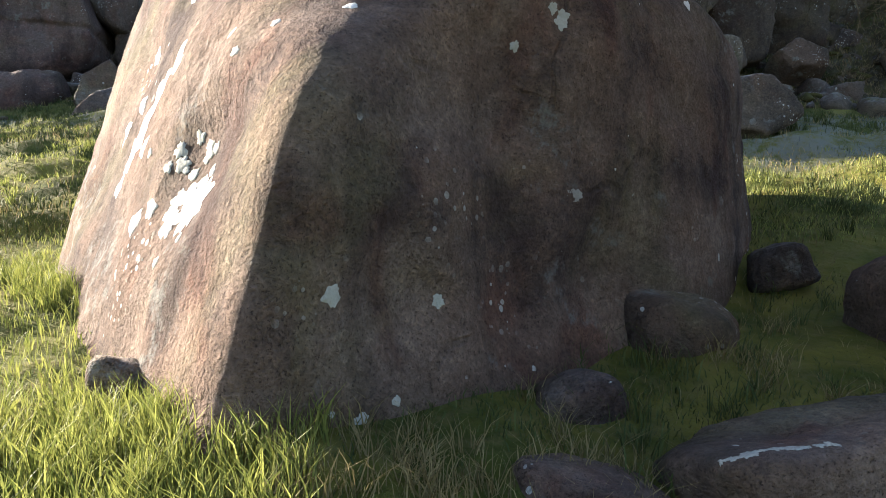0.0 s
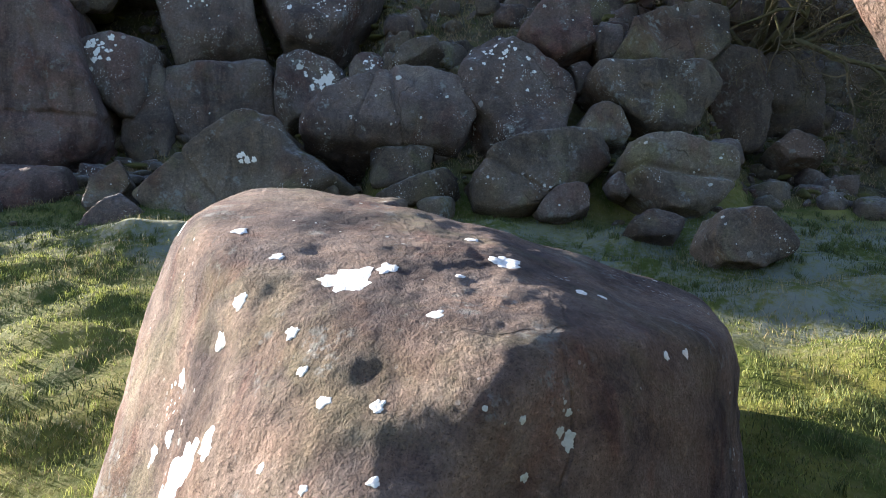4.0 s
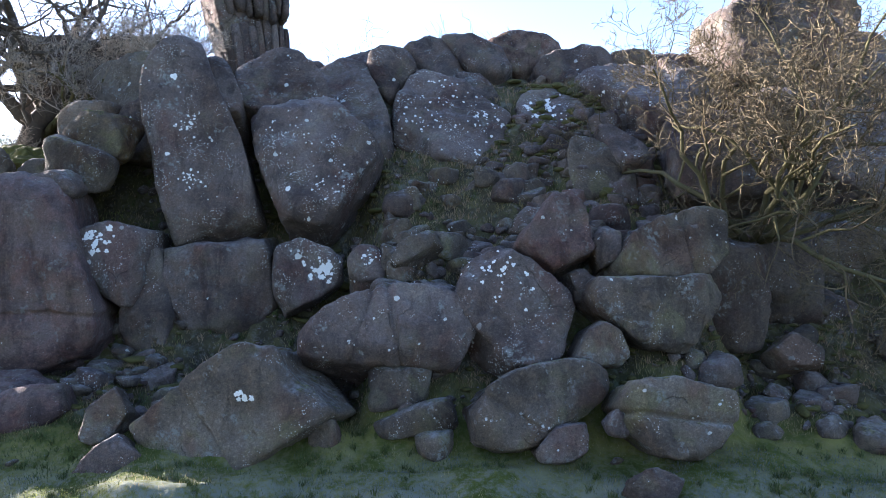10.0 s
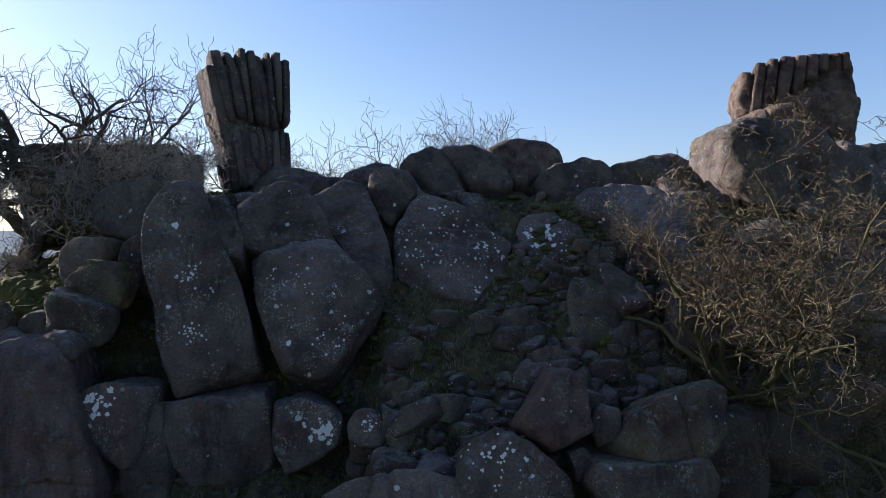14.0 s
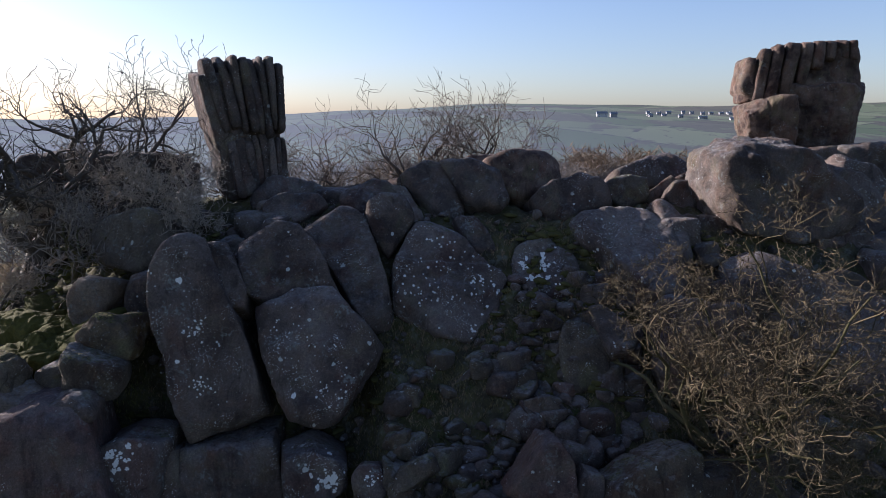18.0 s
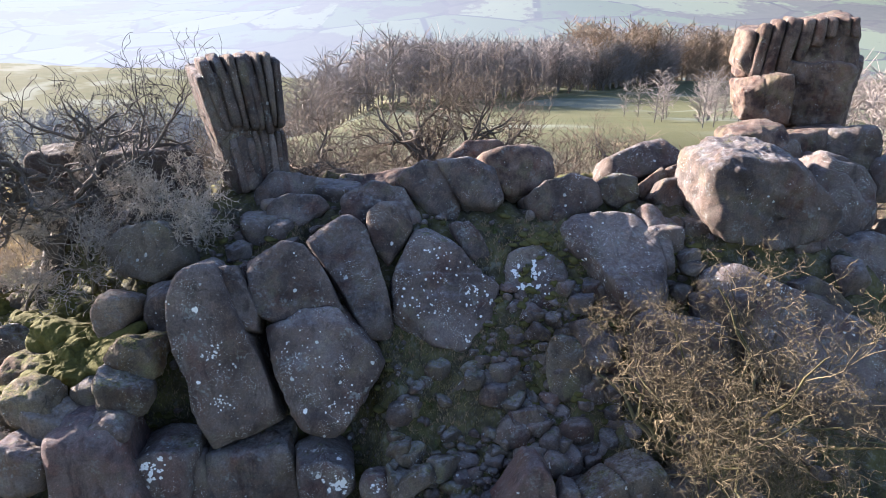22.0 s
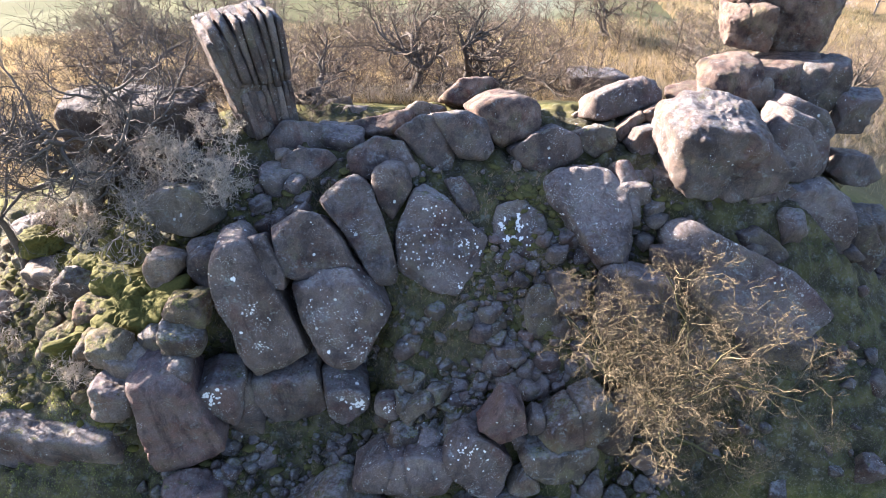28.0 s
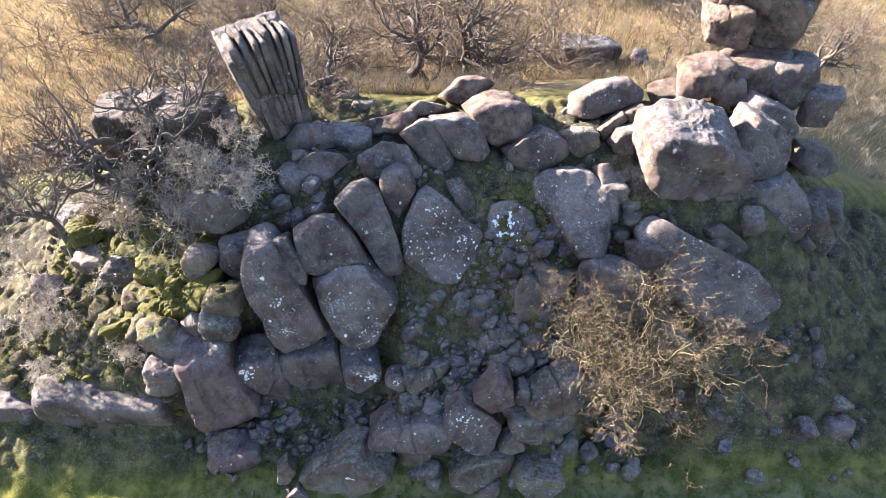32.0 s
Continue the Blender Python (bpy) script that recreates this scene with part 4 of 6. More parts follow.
# ---- crest ----
slab("rounded dark rock below the fluted pillar", 140, STONE, (-5.49, 25.40, 13.19), 4, 35, [(-1.53, 0.01), (-0.67, 0.78), (0.84, 0.65), (1.53, 0.23), (1.15, -0.34), (-1.15, -0.78)], 2.0, 15)
slab("flat-topped grey rock on the crest", 141, STONE, (-5.04, 23.89, 12.95), 2, 40, [(-1.16, 0.21), (-0.25, 0.79), (0.80, 0.56), (1.16, 0.18), (0.30, -0.46), (-0.71, -0.79)], 1.6, 24)
slab("flat layered rock on the crest", 144, STONE, (-2.02, 23.91, 13.28), 2, 48, [(-1.37, 0.28), (-0.34, 0.85), (0.92, 0.72), (1.37, -0.28), (1.21, -0.78), (-0.63, -0.85), (-1.35, -0.41)], 1.6, 21, grooves=[((0, 0.3, 1), 0.15, 0.05, 0.08)], name="rock_slab")
slab("smooth worn slab along the crest", 145, STONE_BROWN, (-2.45, 26.50, 13.46), 2, 62, [(-1.70, -0.18), (-0.55, 0.20), (1.60, 0.61), (1.70, -0.01), (0.80, -0.51), (-0.53, -0.61)], 1.4, 21, name="rock_slab")
slab("rounded brown block on the crest", 146, STONE, (-0.35, 24.53, 13.56), 4, 34, [(-1.18, 0.49), (-0.20, 1.18), (0.96, 0.96), (1.18, 0.05), (1.09, -1.07), (0.45, -1.18), (-0.47, -0.39)], 2.2, 21)
slab("rounded grey block on the crest", 147, STONE, (1.18, 24.63, 13.77), 4, 30, [(-1.23, 0.89), (0.05, 0.99), (0.93, 0.67), (1.23, -0.51), (0.83, -0.99), (-0.23, -0.84)], 2.2, 21)
slab("tall rounded boulder crowning the crest", 148, STONE_BROWN, (2.97, 25.44, 14.04), 4, 24, [(-1.39, 0.51), (-0.64, 0.95), (0.45, 1.08), (1.25, 0.68), (1.39, -0.08), (0.85, -0.54), (-0.14, -1.08), (-0.64, -0.64)], 2.3, 15)
slab("wide grey boulder on the crest", 149, STONE, (4.66, 24.25, 13.41), 2, 34, [(-1.46, 0.09), (-0.71, 0.77), (0.36, 1.05), (1.23, 0.54), (1.46, -0.06), (0.71, -0.57), (-0.26, -1.05), (-0.98, -0.68)], 2.3, 21)
slab("small mossy boulder on the crest", 150, STONE_MOSSY, (6.59, 24.68, 13.47), 0, 25, [(-0.76, 0.28), (-0.06, 0.61), (0.71, 0.50), (0.76, -0.24), (0.06, -0.61), (-0.59, -0.20)], 1.5, 14)
slab("sunlit brown boulder on the far crest", 151, STONE_BROWN, (1.57, 28.04, 14.07), 0, 30, [(-1.34, -0.32), (-0.47, 0.52), (0.71, 0.60), (1.34, 0.31), (0.47, -0.31), (-0.47, -0.60)], 1.7, 14)
slab("flat-topped boulder white with frost", 155, STONE_LICHEN, (8.26, 27.44, 14.01), 4, 30, [(-1.75, -0.69), (-1.29, 0.16), (0.04, 0.72), (0.88, 0.85), (1.75, 0.18), (1.54, -0.29), (0.21, -0.64), (-0.75, -0.85)], 2.2, 21)
slab("brown stone beside a frosted boulder", 156, STONE_BROWN, (8.28, 26.03, 13.46), 0, 30, [(-0.70, -0.17), (0.48, 0.69), (0.70, 0.22), (-0.39, -0.69)], 1.1, 21)
slab("brown flat stone on the crest", 157, STONE_BROWN, (9.34, 26.45, 13.79), 0, 30, [(-0.68, 0.04), (0.28, 0.46), (0.68, -0.02), (-0.19, -0.46)], 1.2, 21)
slab("small grey rock beside the great round boulder", 158, STONE, (8.73, 24.78, 13.31), 0, 20, [(-0.69, -0.08), (-0.34, 0.50), (0.55, 0.72), (0.69, -0.07), (0.24, -0.72), (-0.41, -0.61)], 1.4, 21)
slab("white frosted rock on the far crest", 153, STONE_PALE, (-4.59, 29.28, 12.67), 0, 30, [(-0.74, -0.27), (-0.30, 0.36), (0.62, 0.46), (0.74, 0.08), (-0.11, -0.46)], 1.2, 21)
slab("white angular rock on the far crest", 154, STONE_PALE, (-3.69, 28.34, 12.69), 0, 30, [(-0.73, -0.31), (-0.34, 0.50), (0.60, 0.49), (0.73, 0.14), (-0.24, -0.50)], 1.1, 24)
slab("small pale rock on the far crest", 152, STONE_PALE, (-0.53, 27.49, 13.52), 0, 40, [(-1.08, -0.26), (-0.36, 0.39), (0.95, 0.18), (1.08, -0.08), (-0.24, -0.39)], 1.2, 21)
boulder(-3.9, 25.9, 12.9, 1.97, 1.74, 1.1, "low grey rock on the crest", 142, STONE, edge=9)
boulder(-6.2, 24, 12.2, 1.74, 1.51, 1.1, "small rock ledge on the crest", 143, STONE, edge=12)
boulder(7.7, 23.2, 12.2, 1.51, 1.51, 1.3, "white-flecked rock in the cleft", 159, STONE_LICHEN, edge=11)
boulder(11.8, 28.5, 13.6, 2.88, 1.44, 0.9, "flat brown slab below the tall block", 160, STONE_BROWN, "rock_slab", edge=12)
boulder(14, 28, 13.9, 1.54, 1.13, 1.1, "slanted sunlit stone under the tall block", 161, STONE_PALE, edge=13, ry=-20)

# ---- shaded cluster ----
slab("huge round boulder with a hollowed sunlit face", 170, STONE, (11.33, 22.40, 13.69), 2, 0, [(-2.28, -0.39), (-2.22, 0.37), (-2.09, 0.99), (-1.31, 1.50), (0.41, 1.55), (1.43, 1.09), (2.28, -0.03), (2.27, -0.89), (1.85, -1.42), (0.66, -1.55), (-0.48, -1.42), (-1.73, -1.19)], 3.2, 21, rough=0.09, level=6)
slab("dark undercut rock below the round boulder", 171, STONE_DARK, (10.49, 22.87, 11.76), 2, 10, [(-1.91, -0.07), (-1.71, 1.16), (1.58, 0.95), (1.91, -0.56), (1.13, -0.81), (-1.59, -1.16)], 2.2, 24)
slab("upright grey rock by the round boulder", 172, STONE_LICHEN, (14.79, 24.30, 13.42), -4, 22, [(-1.18, 0.72), (-0.79, 1.61), (0.47, 1.23), (1.18, 0.37), (0.94, -1.12), (0.04, -1.61), (-0.93, -1.01)], 2.2, 21, level=6)
slab("grey stone jammed under the round boulder", 177, STONE_LICHEN, (13.33, 22.98, 12.28), 0, 25, [(-1.05, -0.39), (-0.96, 0.43), (0.18, 0.60), (1.05, -0.08), (0.60, -0.49), (-0.43, -0.60)], 1.4, 24)
slab("long grey slab sloping to a point", 181, STONE_LICHEN, (12.00, 19.69, 10.36), -6, 40, [(-3.34, 1.93), (-2.47, 2.17), (1.67, 0.41), (3.34, -1.07), (2.09, -2.00), (-0.22, -2.17), (-2.10, -0.81), (-3.05, 0.68)], 1.8, 33, rough=0.05, level=6, name="rock_slab")
slab("large grey block with one white patch", 176, STONE_LICHEN, (15.40, 22.50, 10.83), -8, 22, [(-1.69, 1.45), (-0.08, 1.91), (1.29, 1.33), (1.69, -0.76), (0.82, -1.91), (-0.19, -1.84), (-1.21, -0.77)], 2.8, 27, level=6, name="rock_block")
slab("dark stone jammed above the long slab", 178, STONE_DARK, (12.95, 21.07, 10.74), 0, 25, [(-1.03, 0.51), (-0.21, 0.75), (0.87, -0.02), (1.03, -0.75), (-0.03, -0.59), (-0.82, -0.14)], 1.3, 24)
slab("small round stone in the cleft", 179, STONE_LICHEN, (12.86, 22.80, 12.42), 0, 25, [(-0.78, 0.13), (0.06, 0.55), (0.78, 0.12), (0.70, -0.46), (-0.27, -0.55)], 1.2, 21)
slab("dark end block of the cluster", 174, STONE, (18.63, 25.78, 11.31), -6, 20, [(-1.06, -0.12), (-0.75, 0.73), (0.42, 0.67), (1.06, -0.27), (0.53, -0.73), (-0.55, -0.60)], 1.8, 21)
slab("tall rock at the end of the cluster", 173, STONE_LICHEN, (14.58, 24.17, 13.36), -4, 18, [(-1.11, 0.58), (-0.71, 1.30), (0.33, 0.89), (1.11, -0.62), (0.73, -1.30), (-0.52, -1.22)], 1.8, 24)
slab("frost-topped grey rock in the cluster", 196, STONE_LICHEN, (15.63, 25.93, 13.64), -4, 20, [(-1.25, 0.42), (-0.82, 1.08), (0.80, 0.50), (1.25, -0.40), (0.78, -1.08)], 1.8, 21)
boulder(18.7, 28.2, 13.0, 1.6, 1.6, 1.8, "dark rounded block at the cluster's end", 175, STONE, edge=12)
boulder(14.1, 21.9, 11.0, 1.0, 1.1, 1.7, "upright stone against the large block", 180, STONE, edge=12, level=4)
boulder(9.2, 20.6, 10.0, 1.4, 1.5, 2.4, "narrow rock coloured dark to imitate shadow", 182, STONE_DARK, edge=14)
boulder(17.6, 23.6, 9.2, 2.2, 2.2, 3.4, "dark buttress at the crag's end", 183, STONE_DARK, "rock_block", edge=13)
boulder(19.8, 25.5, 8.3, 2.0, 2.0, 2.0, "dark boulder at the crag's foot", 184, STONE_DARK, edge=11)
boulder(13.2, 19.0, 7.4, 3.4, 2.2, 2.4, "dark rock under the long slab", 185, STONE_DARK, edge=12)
boulder(16.4, 15.2, 4.7, 0.9, 0.9, 1.3, "small dark rock on the shaded slope", 186, STONE, edge=11, group="rocks in the grass")
boulder(18.1, 15.4, 4.6, 1.3, 1.1, 1.1, "white-flecked rock on the shaded slope", 187, STONE_LICHEN, edge=11, group="rocks in the grass")
boulder(16.9, 21.4, 7.0, 1.6, 1.3, 1.6, "dark stone at the crag's foot", 188, STONE_DARK, edge=12)
boulder(10.8, 42.0, 7.6, 4.2, 1.8, 1.6, "low dark outcrop beyond the crag", 189, STONE, edge=12)
boulder(13.6, 41.0, 7.6, 1.6, 1.4, 1.0, "small dark rock beyond the crag", 190, STONE, edge=11, level=4)
# tall right block on its pedestal
boulder(12.9, 28.7, 14.4, 2.9, 2.0, 1.5, "pocked brown rock beside the pedestal", 191, STONE_BROWN, edge=9)
boulder(15.6, 29.9, 13.6, 4.8, 3.0, 2.0, "broad pedestal rock under the tall block", 192, STONE_BROWN, edge=14)
boulder(17.4, 29.4, 13.9, 2.4, 2.4, 2.2, "jointed rock of the pedestal", 193, STONE, edge=13)
boulder(14.2, 31.1, 15.9, 1.7, 1.7, 1.8, "squat side block below the overhang", 194, STONE_BROWN, "rock_block", edge=20, rz=-10, cuts=3, level=6, grooves=[((1, 0, 0.1), -0.15, 0.05, 0.08)])


def ribbed(place, planes, rz, ribs, depth, material, label, seed, edge):
    """A standing rock: a core block and the upright ribs that weather has cut out of its face, each a part.
    ribs: along the face, out of the face, height of the middle, width, depth, tall, lean."""
    m = turn(0, 0, rz)
    ob = stone("rock_pillar", place, [(m @ np.array(v, float), dist) for v, dist in planes], material, label, "rock", 6, edge, 0.06, (), (), seed, "rock pillars")
    for k, (s, o, z, rw, rd, rh, lean) in enumerate(ribs):
        at = m @ np.array([s, -depth / 2 - o + rd / 2, z])
        rib = stone("rib", tuple(at), block_planes(rw, rd, rh, seed * 50 + k, -2, lean, rz, 3.0, 1, 0.0), material, "", "", 5, 8.0, 0.05, seed=seed * 3 + k)
        rib.parent = ob
    return ob


rp = random.Random(31)
flutes, at_top, at_foot = [], -1.50, -0.45
for wide in (0.42, 0.48, 0.38, 0.36, 0.40, 0.32, 0.30, 0.32):
    top_s, foot_s = at_top + wide / 2, at_foot + wide * 0.29
    lean_ = -math.degrees(math.atan2(foot_s - top_s, 4.6))
    mid_s = top_s + (foot_s - top_s) * 0.28
    flutes.append((mid_s, 0.26 + rp.uniform(0.0, 0.22), 1.22 + rp.uniform(-0.12, 0.16), wide * 0.80, 2.3, 2.75 + rp.uniform(-0.2, 0.25), lean_))
    low = top_s + (foot_s - top_s) * 0.80
    flutes.append((low + 0.05, 0.10 + rp.uniform(0.0, 0.20), -1.35 + rp.uniform(-0.1, 0.1), wide * 0.86, 1.1, 2.3 + rp.uniform(-0.2, 0.2), lean_ * 0.8))
    at_top, at_foot = at_top + wide * 0.93, at_foot + wide * 0.60
left_pillar = ribbed((-7.55, 27.0, 15.5), [((-1, 0, -0.20), 1.25), ((1, 0, 0.02), 1.28), ((1, 0, -0.5), 1.62), ((0, -1, -0.03), 1.12), ((0, 1, -0.1), 1.1), ((-0.10, -0.12, 1), 2.02), ((0, 0, -1), 2.6)],
                     27, flutes, 2.2, STONE, "tall ribbed gritstone pillar, grey with a sunlit side", 201, 20)
ribbed((15.75, 32.1, 17.75), [((-1, 0, 0.12), 2.35), ((1, 0, 0.1), 2.3), ((0, -1, 0.12), 1.45), ((0, 1, 0.1), 1.5), ((-0.22, -0.1, 1), 1.28), ((-0.75, -0.3, 0.8), 1.95), ((0.1, -0.1, -1), 1.3), ((-0.55, 0, -0.8), 1.9)], -14, [
    (-2.05, 0.10, -0.05, 0.56, 2.0, 2.0, 5), (-1.55, 0.22, 0.10, 0.50, 2.1, 2.3, 6), (-1.05, 0.30, 0.20, 0.50, 2.2, 2.5, 7), (-0.50, 0.30, 0.30, 0.54, 2.2, 2.4, 7), (0.06, 0.26, 0.55, 0.54, 2.3, 1.9, 6), (0.58, 0.20, 0.92, 0.50, 2.4, 1.2, 4), (1.08, 0.18, 1.12, 0.48, 2.4, 0.9, 3), (1.58, 0.14, 1.18, 0.48, 2.4, 0.85, -3), (2.0, 0.06, 1.15, 0.40, 2.2, 0.8, -6)],
    2.9, STONE_BROWN, "massive brown gritstone head with lumpy ribbed top", 202, 16)
boulder(16.85, 31.6, 15.9, 3.4, 2.9, 3.2, "brown block carrying the ribbed head", 195, STONE_BROWN, "rock_block", edge=18, rz=-14, cuts=3, level=6, taper=-0.06)


# ---- trees and bushes ----
def grow(seed, base, height, radius, direction=(0, 0, 1), counts=(7, 6, 5, 4), spread=50.0, gnarl=0.22, first=0.3, shrink=0.62, rise=0.12, thin=0.52, segs=6):
    """Limbs of a bare tree as tapering sticks: arrays of start, end and the two radii."""
    rnd = random.Random(seed)
    p0, p1, r0, r1 = [], [], [], []
    todo = [(Vector(base), Vector(direction).normalized(), height, radius, 0)]
    while todo:
        p, d, length, r, lev = todo.pop()
        k = max(3, segs - lev)
        kids = counts[lev] if lev < len(counts) else 0
        marks = sorted(first + (1 - first) * (j + rnd.random()) / max(kids, 1) if lev == 0 else 0.2 + 0.8 * (j + rnd.random()) / max(kids, 1) for j in range(kids))
        done = 0
        for j in range(k):
            d = (d + Vector((rnd.gauss(0, gnarl), rnd.gauss(0, gnarl), rnd.gauss(0, gnarl) + (rise if lev else 0.05)))).normalized()
            q = p + d * (length / k)
            ra, rb = r * (1 - 0.75 * j / k), r * (1 - 0.75 * (j + 1) / k)
            p0.append(p[:]), p1.append(q[:]), r0.append(ra), r1.append(rb)
            while done < len(marks) and marks[done] <= (j + 1) / k:
                side = d.orthogonal().normalized()
                side.rotate(Matrix.Rotation(rnd.uniform(0, 2 * math.pi), 3, d))
                a = radians(rnd.gauss(spread, 12))
                e = d * math.cos(a) + side * math.sin(a)
                f = (j + rnd.random()) / k
                todo.append((p.lerp(q, rnd.random()), e, length * shrink * rnd.uniform(0.7, 1.15) * (1.15 - 0.4 * f), max(ra * thin, 0.004), lev + 1))
                done += 1
            p = q
    return np.array(p0), np.array(p1), np.array(r0), np.array(r1)


def sticks(p0, p1, r0, r1, sides):
    d = p1 - p0
    d /= np.maximum(np.linalg.norm(d, axis=1, keepdims=True), 1e-6)
    ref = np.where(np.abs(d[:, 2:3]) < 0.9, np.array([[0, 0, 1.0]]), np.array([[1.0, 0, 0]]))
    a = np.cross(d, ref)
    a /= np.linalg.norm(a, axis=1, keepdims=True)
    b = np.cross(d, a)
    ang = np.arange(sides) * 2 * math.pi / sides
    ring = np.cos(ang)[None, :, None] * a[:, None, :] + np.sin(ang)[None, :, None] * b[:, None, :]
    lo, hi = p0[:, None, :] + ring * r0[:, None, None], (p1 + d * (r1 * 0.5)[:, None])[:, None, :] + ring * r1[:, None, None]
    verts = np.concatenate([lo, hi], 1).reshape(-1, 3)
    base = (np.arange(len(p0)) * 2 * sides)[:, None]
    j = np.arange(sides)
    faces = np.stack([base + j, base + (j + 1) % sides, base + sides + (j + 1) % sides, base + sides + j], -1).reshape(-1, 4)
    return verts, faces


def bare_tree(name, label, category, place, segs, bark, twig, limit=0.03, group="", twig_least=0.006):
    """An Empty at the foot, a trunk with its limbs, and a crown of twigs."""
    p0, p1, r0, r1 = segs
    root = new(name)
    root.location = place
    root.empty_display_size = 0.2
    tagged(root, label, category, group)
    thick = r0 > limit
    v, f = sticks(p0[thick], p1[thick], r0[thick], r1[thick], 7)
    trunk = fast_mesh("trunk", v, f, bark, True)
    v, f = sticks(p0[~thick], p1[~thick], np.maximum(r0[~thick], twig_least), np.maximum(r1[~thick], twig_least * 0.7), 3)
    crown = fast_mesh("crown", v, f, twig, False)
    trunk.parent = crown.parent = root
    return root


def ground_z(x, y):
    return float(land(np.array([x]), np.array([y]))[0])


# old oak on the shoulder
bare_tree("oak_tree", "gnarled bare oak leaning over the rocky bank", "tree", (-14.9, 24.6, 9.3),
          grow(349, (0, 0, 0), 7.2, 0.46, (0.0, -0.05, 1), (9, 6, 5, 4), 58, 0.31, 0.22, 0.72, 0.08, 0.66, 10), BARK, TWIG_BACKLIT, 0.035, "", 0.011)
bare_tree("oak_tree", "low bare oak limb reaching over mossy rocks", "tree", (-13.0, 23.2, ground_z(-13.0, 23.2) - 0.2),
          grow(12, (0, 0, 0), 4.2, 0.16, (0.75, -0.1, 0.55), (7, 6, 5, 4), 50, 0.30, 0.3, 0.62, 0.10, 0.55, 8), BARK_MOSS, TWIG_GREY, 0.03, "", 0.009)
bare_tree("oak_tree", "slender bare oak beside the rock tower", "tree", (-17.5, 23.0, ground_z(-17.5, 23.0) - 0.2),
          grow(13, (0, 0, 0), 6.5, 0.2, (0.05, 0.2, 1), (8, 7, 6, 4), 45, 0.28, 0.25, 0.62, 0.12, 0.55, 8), BARK, TWIG_BACKLIT, 0.03, "", 0.010)
# fallen log
log_v = grow(5, (0, 0, 0), 4.4, 0.26, (0.72, -0.55, 0.10), (2,), 40, 0.05, 0.5, 0.2)
log = new("fallen_log")
log.location = (-15.6, 26.4, 10.6)
v_, f_ = sticks(*log_v, 8)
fast_mesh("log_trunk", v_, f_, BARK_MOSS, True).parent = log
tagged(log, "pale split log leaning on the mossy bank", "log")
# bare bush on the crest by the pillar
for k, (bx, by, bz, hh) in enumerate([(-9.9, 23.0, 11.6, 2.5), (-8.2, 23.9, 12.0, 2.2), (-11.8, 23.8, 11.0, 2.6), (-10.6, 24.6, 12.4, 2.4), (-12.8, 25.0, 12.6, 2.4), (-9.0, 25.0, 12.8, 2.0), (-13.9, 23.6, 11.2, 2.6)]):
    bare_tree("bush", "grey bare thorn bush sprawling over the crest", "bush", (bx, by, bz),
              grow(40 + k, (0, 0, 0), hh, 0.06, (0.25 * (k % 3 - 1), -0.3, 0.8), (8, 6, 5, 4), 58, 0.34, 0.1, 0.62, 0.06, 0.6, 6), BARK, TWIG_TAN, 0.02, "bare bushes on the crest", 0.009)
# brushwood on the sunlit bank
for k, (bx, by, hh) in enumerate([(-14.0, 17.8, 1.8), (-17.2, 20.4, 2.1), (-16.0, 21.2, 2.0), (-18.8, 19.2, 2.1), (-14.8, 23.0, 2.0), (-19.6, 22.6, 2.4), (-17.6, 18.4, 1.8), (-16.6, 24.6, 2.2), (-20.6, 20.6, 2.4)]):
    bare_tree("bush", "pale bare brushwood on the mossy bank", "bush", (bx, by, ground_z(bx, by) - 0.1),
              grow(60 + k, (0, 0, 0), hh, 0.05, (0.1, -0.35, 0.9), (8, 6, 5, 4), 52, 0.30, 0.1, 0.62, 0.06, 0.6, 6), BARK, TWIG_TAN, 0.02, "brushwood on the bank", 0.009)
# spreading bush in front of the crag
stems = [grow(80 + k, off, hh, 0.085, lean, (7, 5, 5, 3), 52, 0.34, 0.22, 0.55, 0.06, 0.60, 9) for k, (off, hh, lean) in enumerate([
    ((-0.1, 0, 0), 7.4, (-0.8, -0.55, 0.40)), ((0, -0.1, 0), 5.6, (-0.1, -0.85, 0.5)), ((0.1, -0.1, 0.1), 6.0, (0.4, -0.8, 0.42)), ((0.2, 0, 0), 6.4, (0.85, -0.5, 0.40)),
    ((0.2, 0.1, 0.1), 6.2, (0.95, -0.15, 0.5)), ((0, 0.1, 0.2), 5.2, (0.0, -0.3, 0.95)), ((0.1, 0.1, 0.2), 5.6, (0.5, -0.3, 0.8)), ((-0.1, 0.1, 0.1), 4.8, (-0.65, -0.45, 0.55)),
    ((0.1, -0.2, 0), 5.8, (0.65, -0.8, 0.22)), ((0.1, -0.2, 0), 5.4, (0.15, -0.95, 0.2)), ((0.1, -0.1, 0), 6.6, (-0.5, -0.85, 0.26)), ((-0.2, 0.1, 0.1), 5.4, (-0.9, -0.42, 0.30))])]
bare_tree("bush", "wide golden-twigged bare bush before the crag", "bush", (7.6, 17.3, 7.3), tuple(np.concatenate([s[k] for s in stems]) for k in range(4)), BARK_MOSS, TWIG_GOLD, 0.028, "", 0.0075)

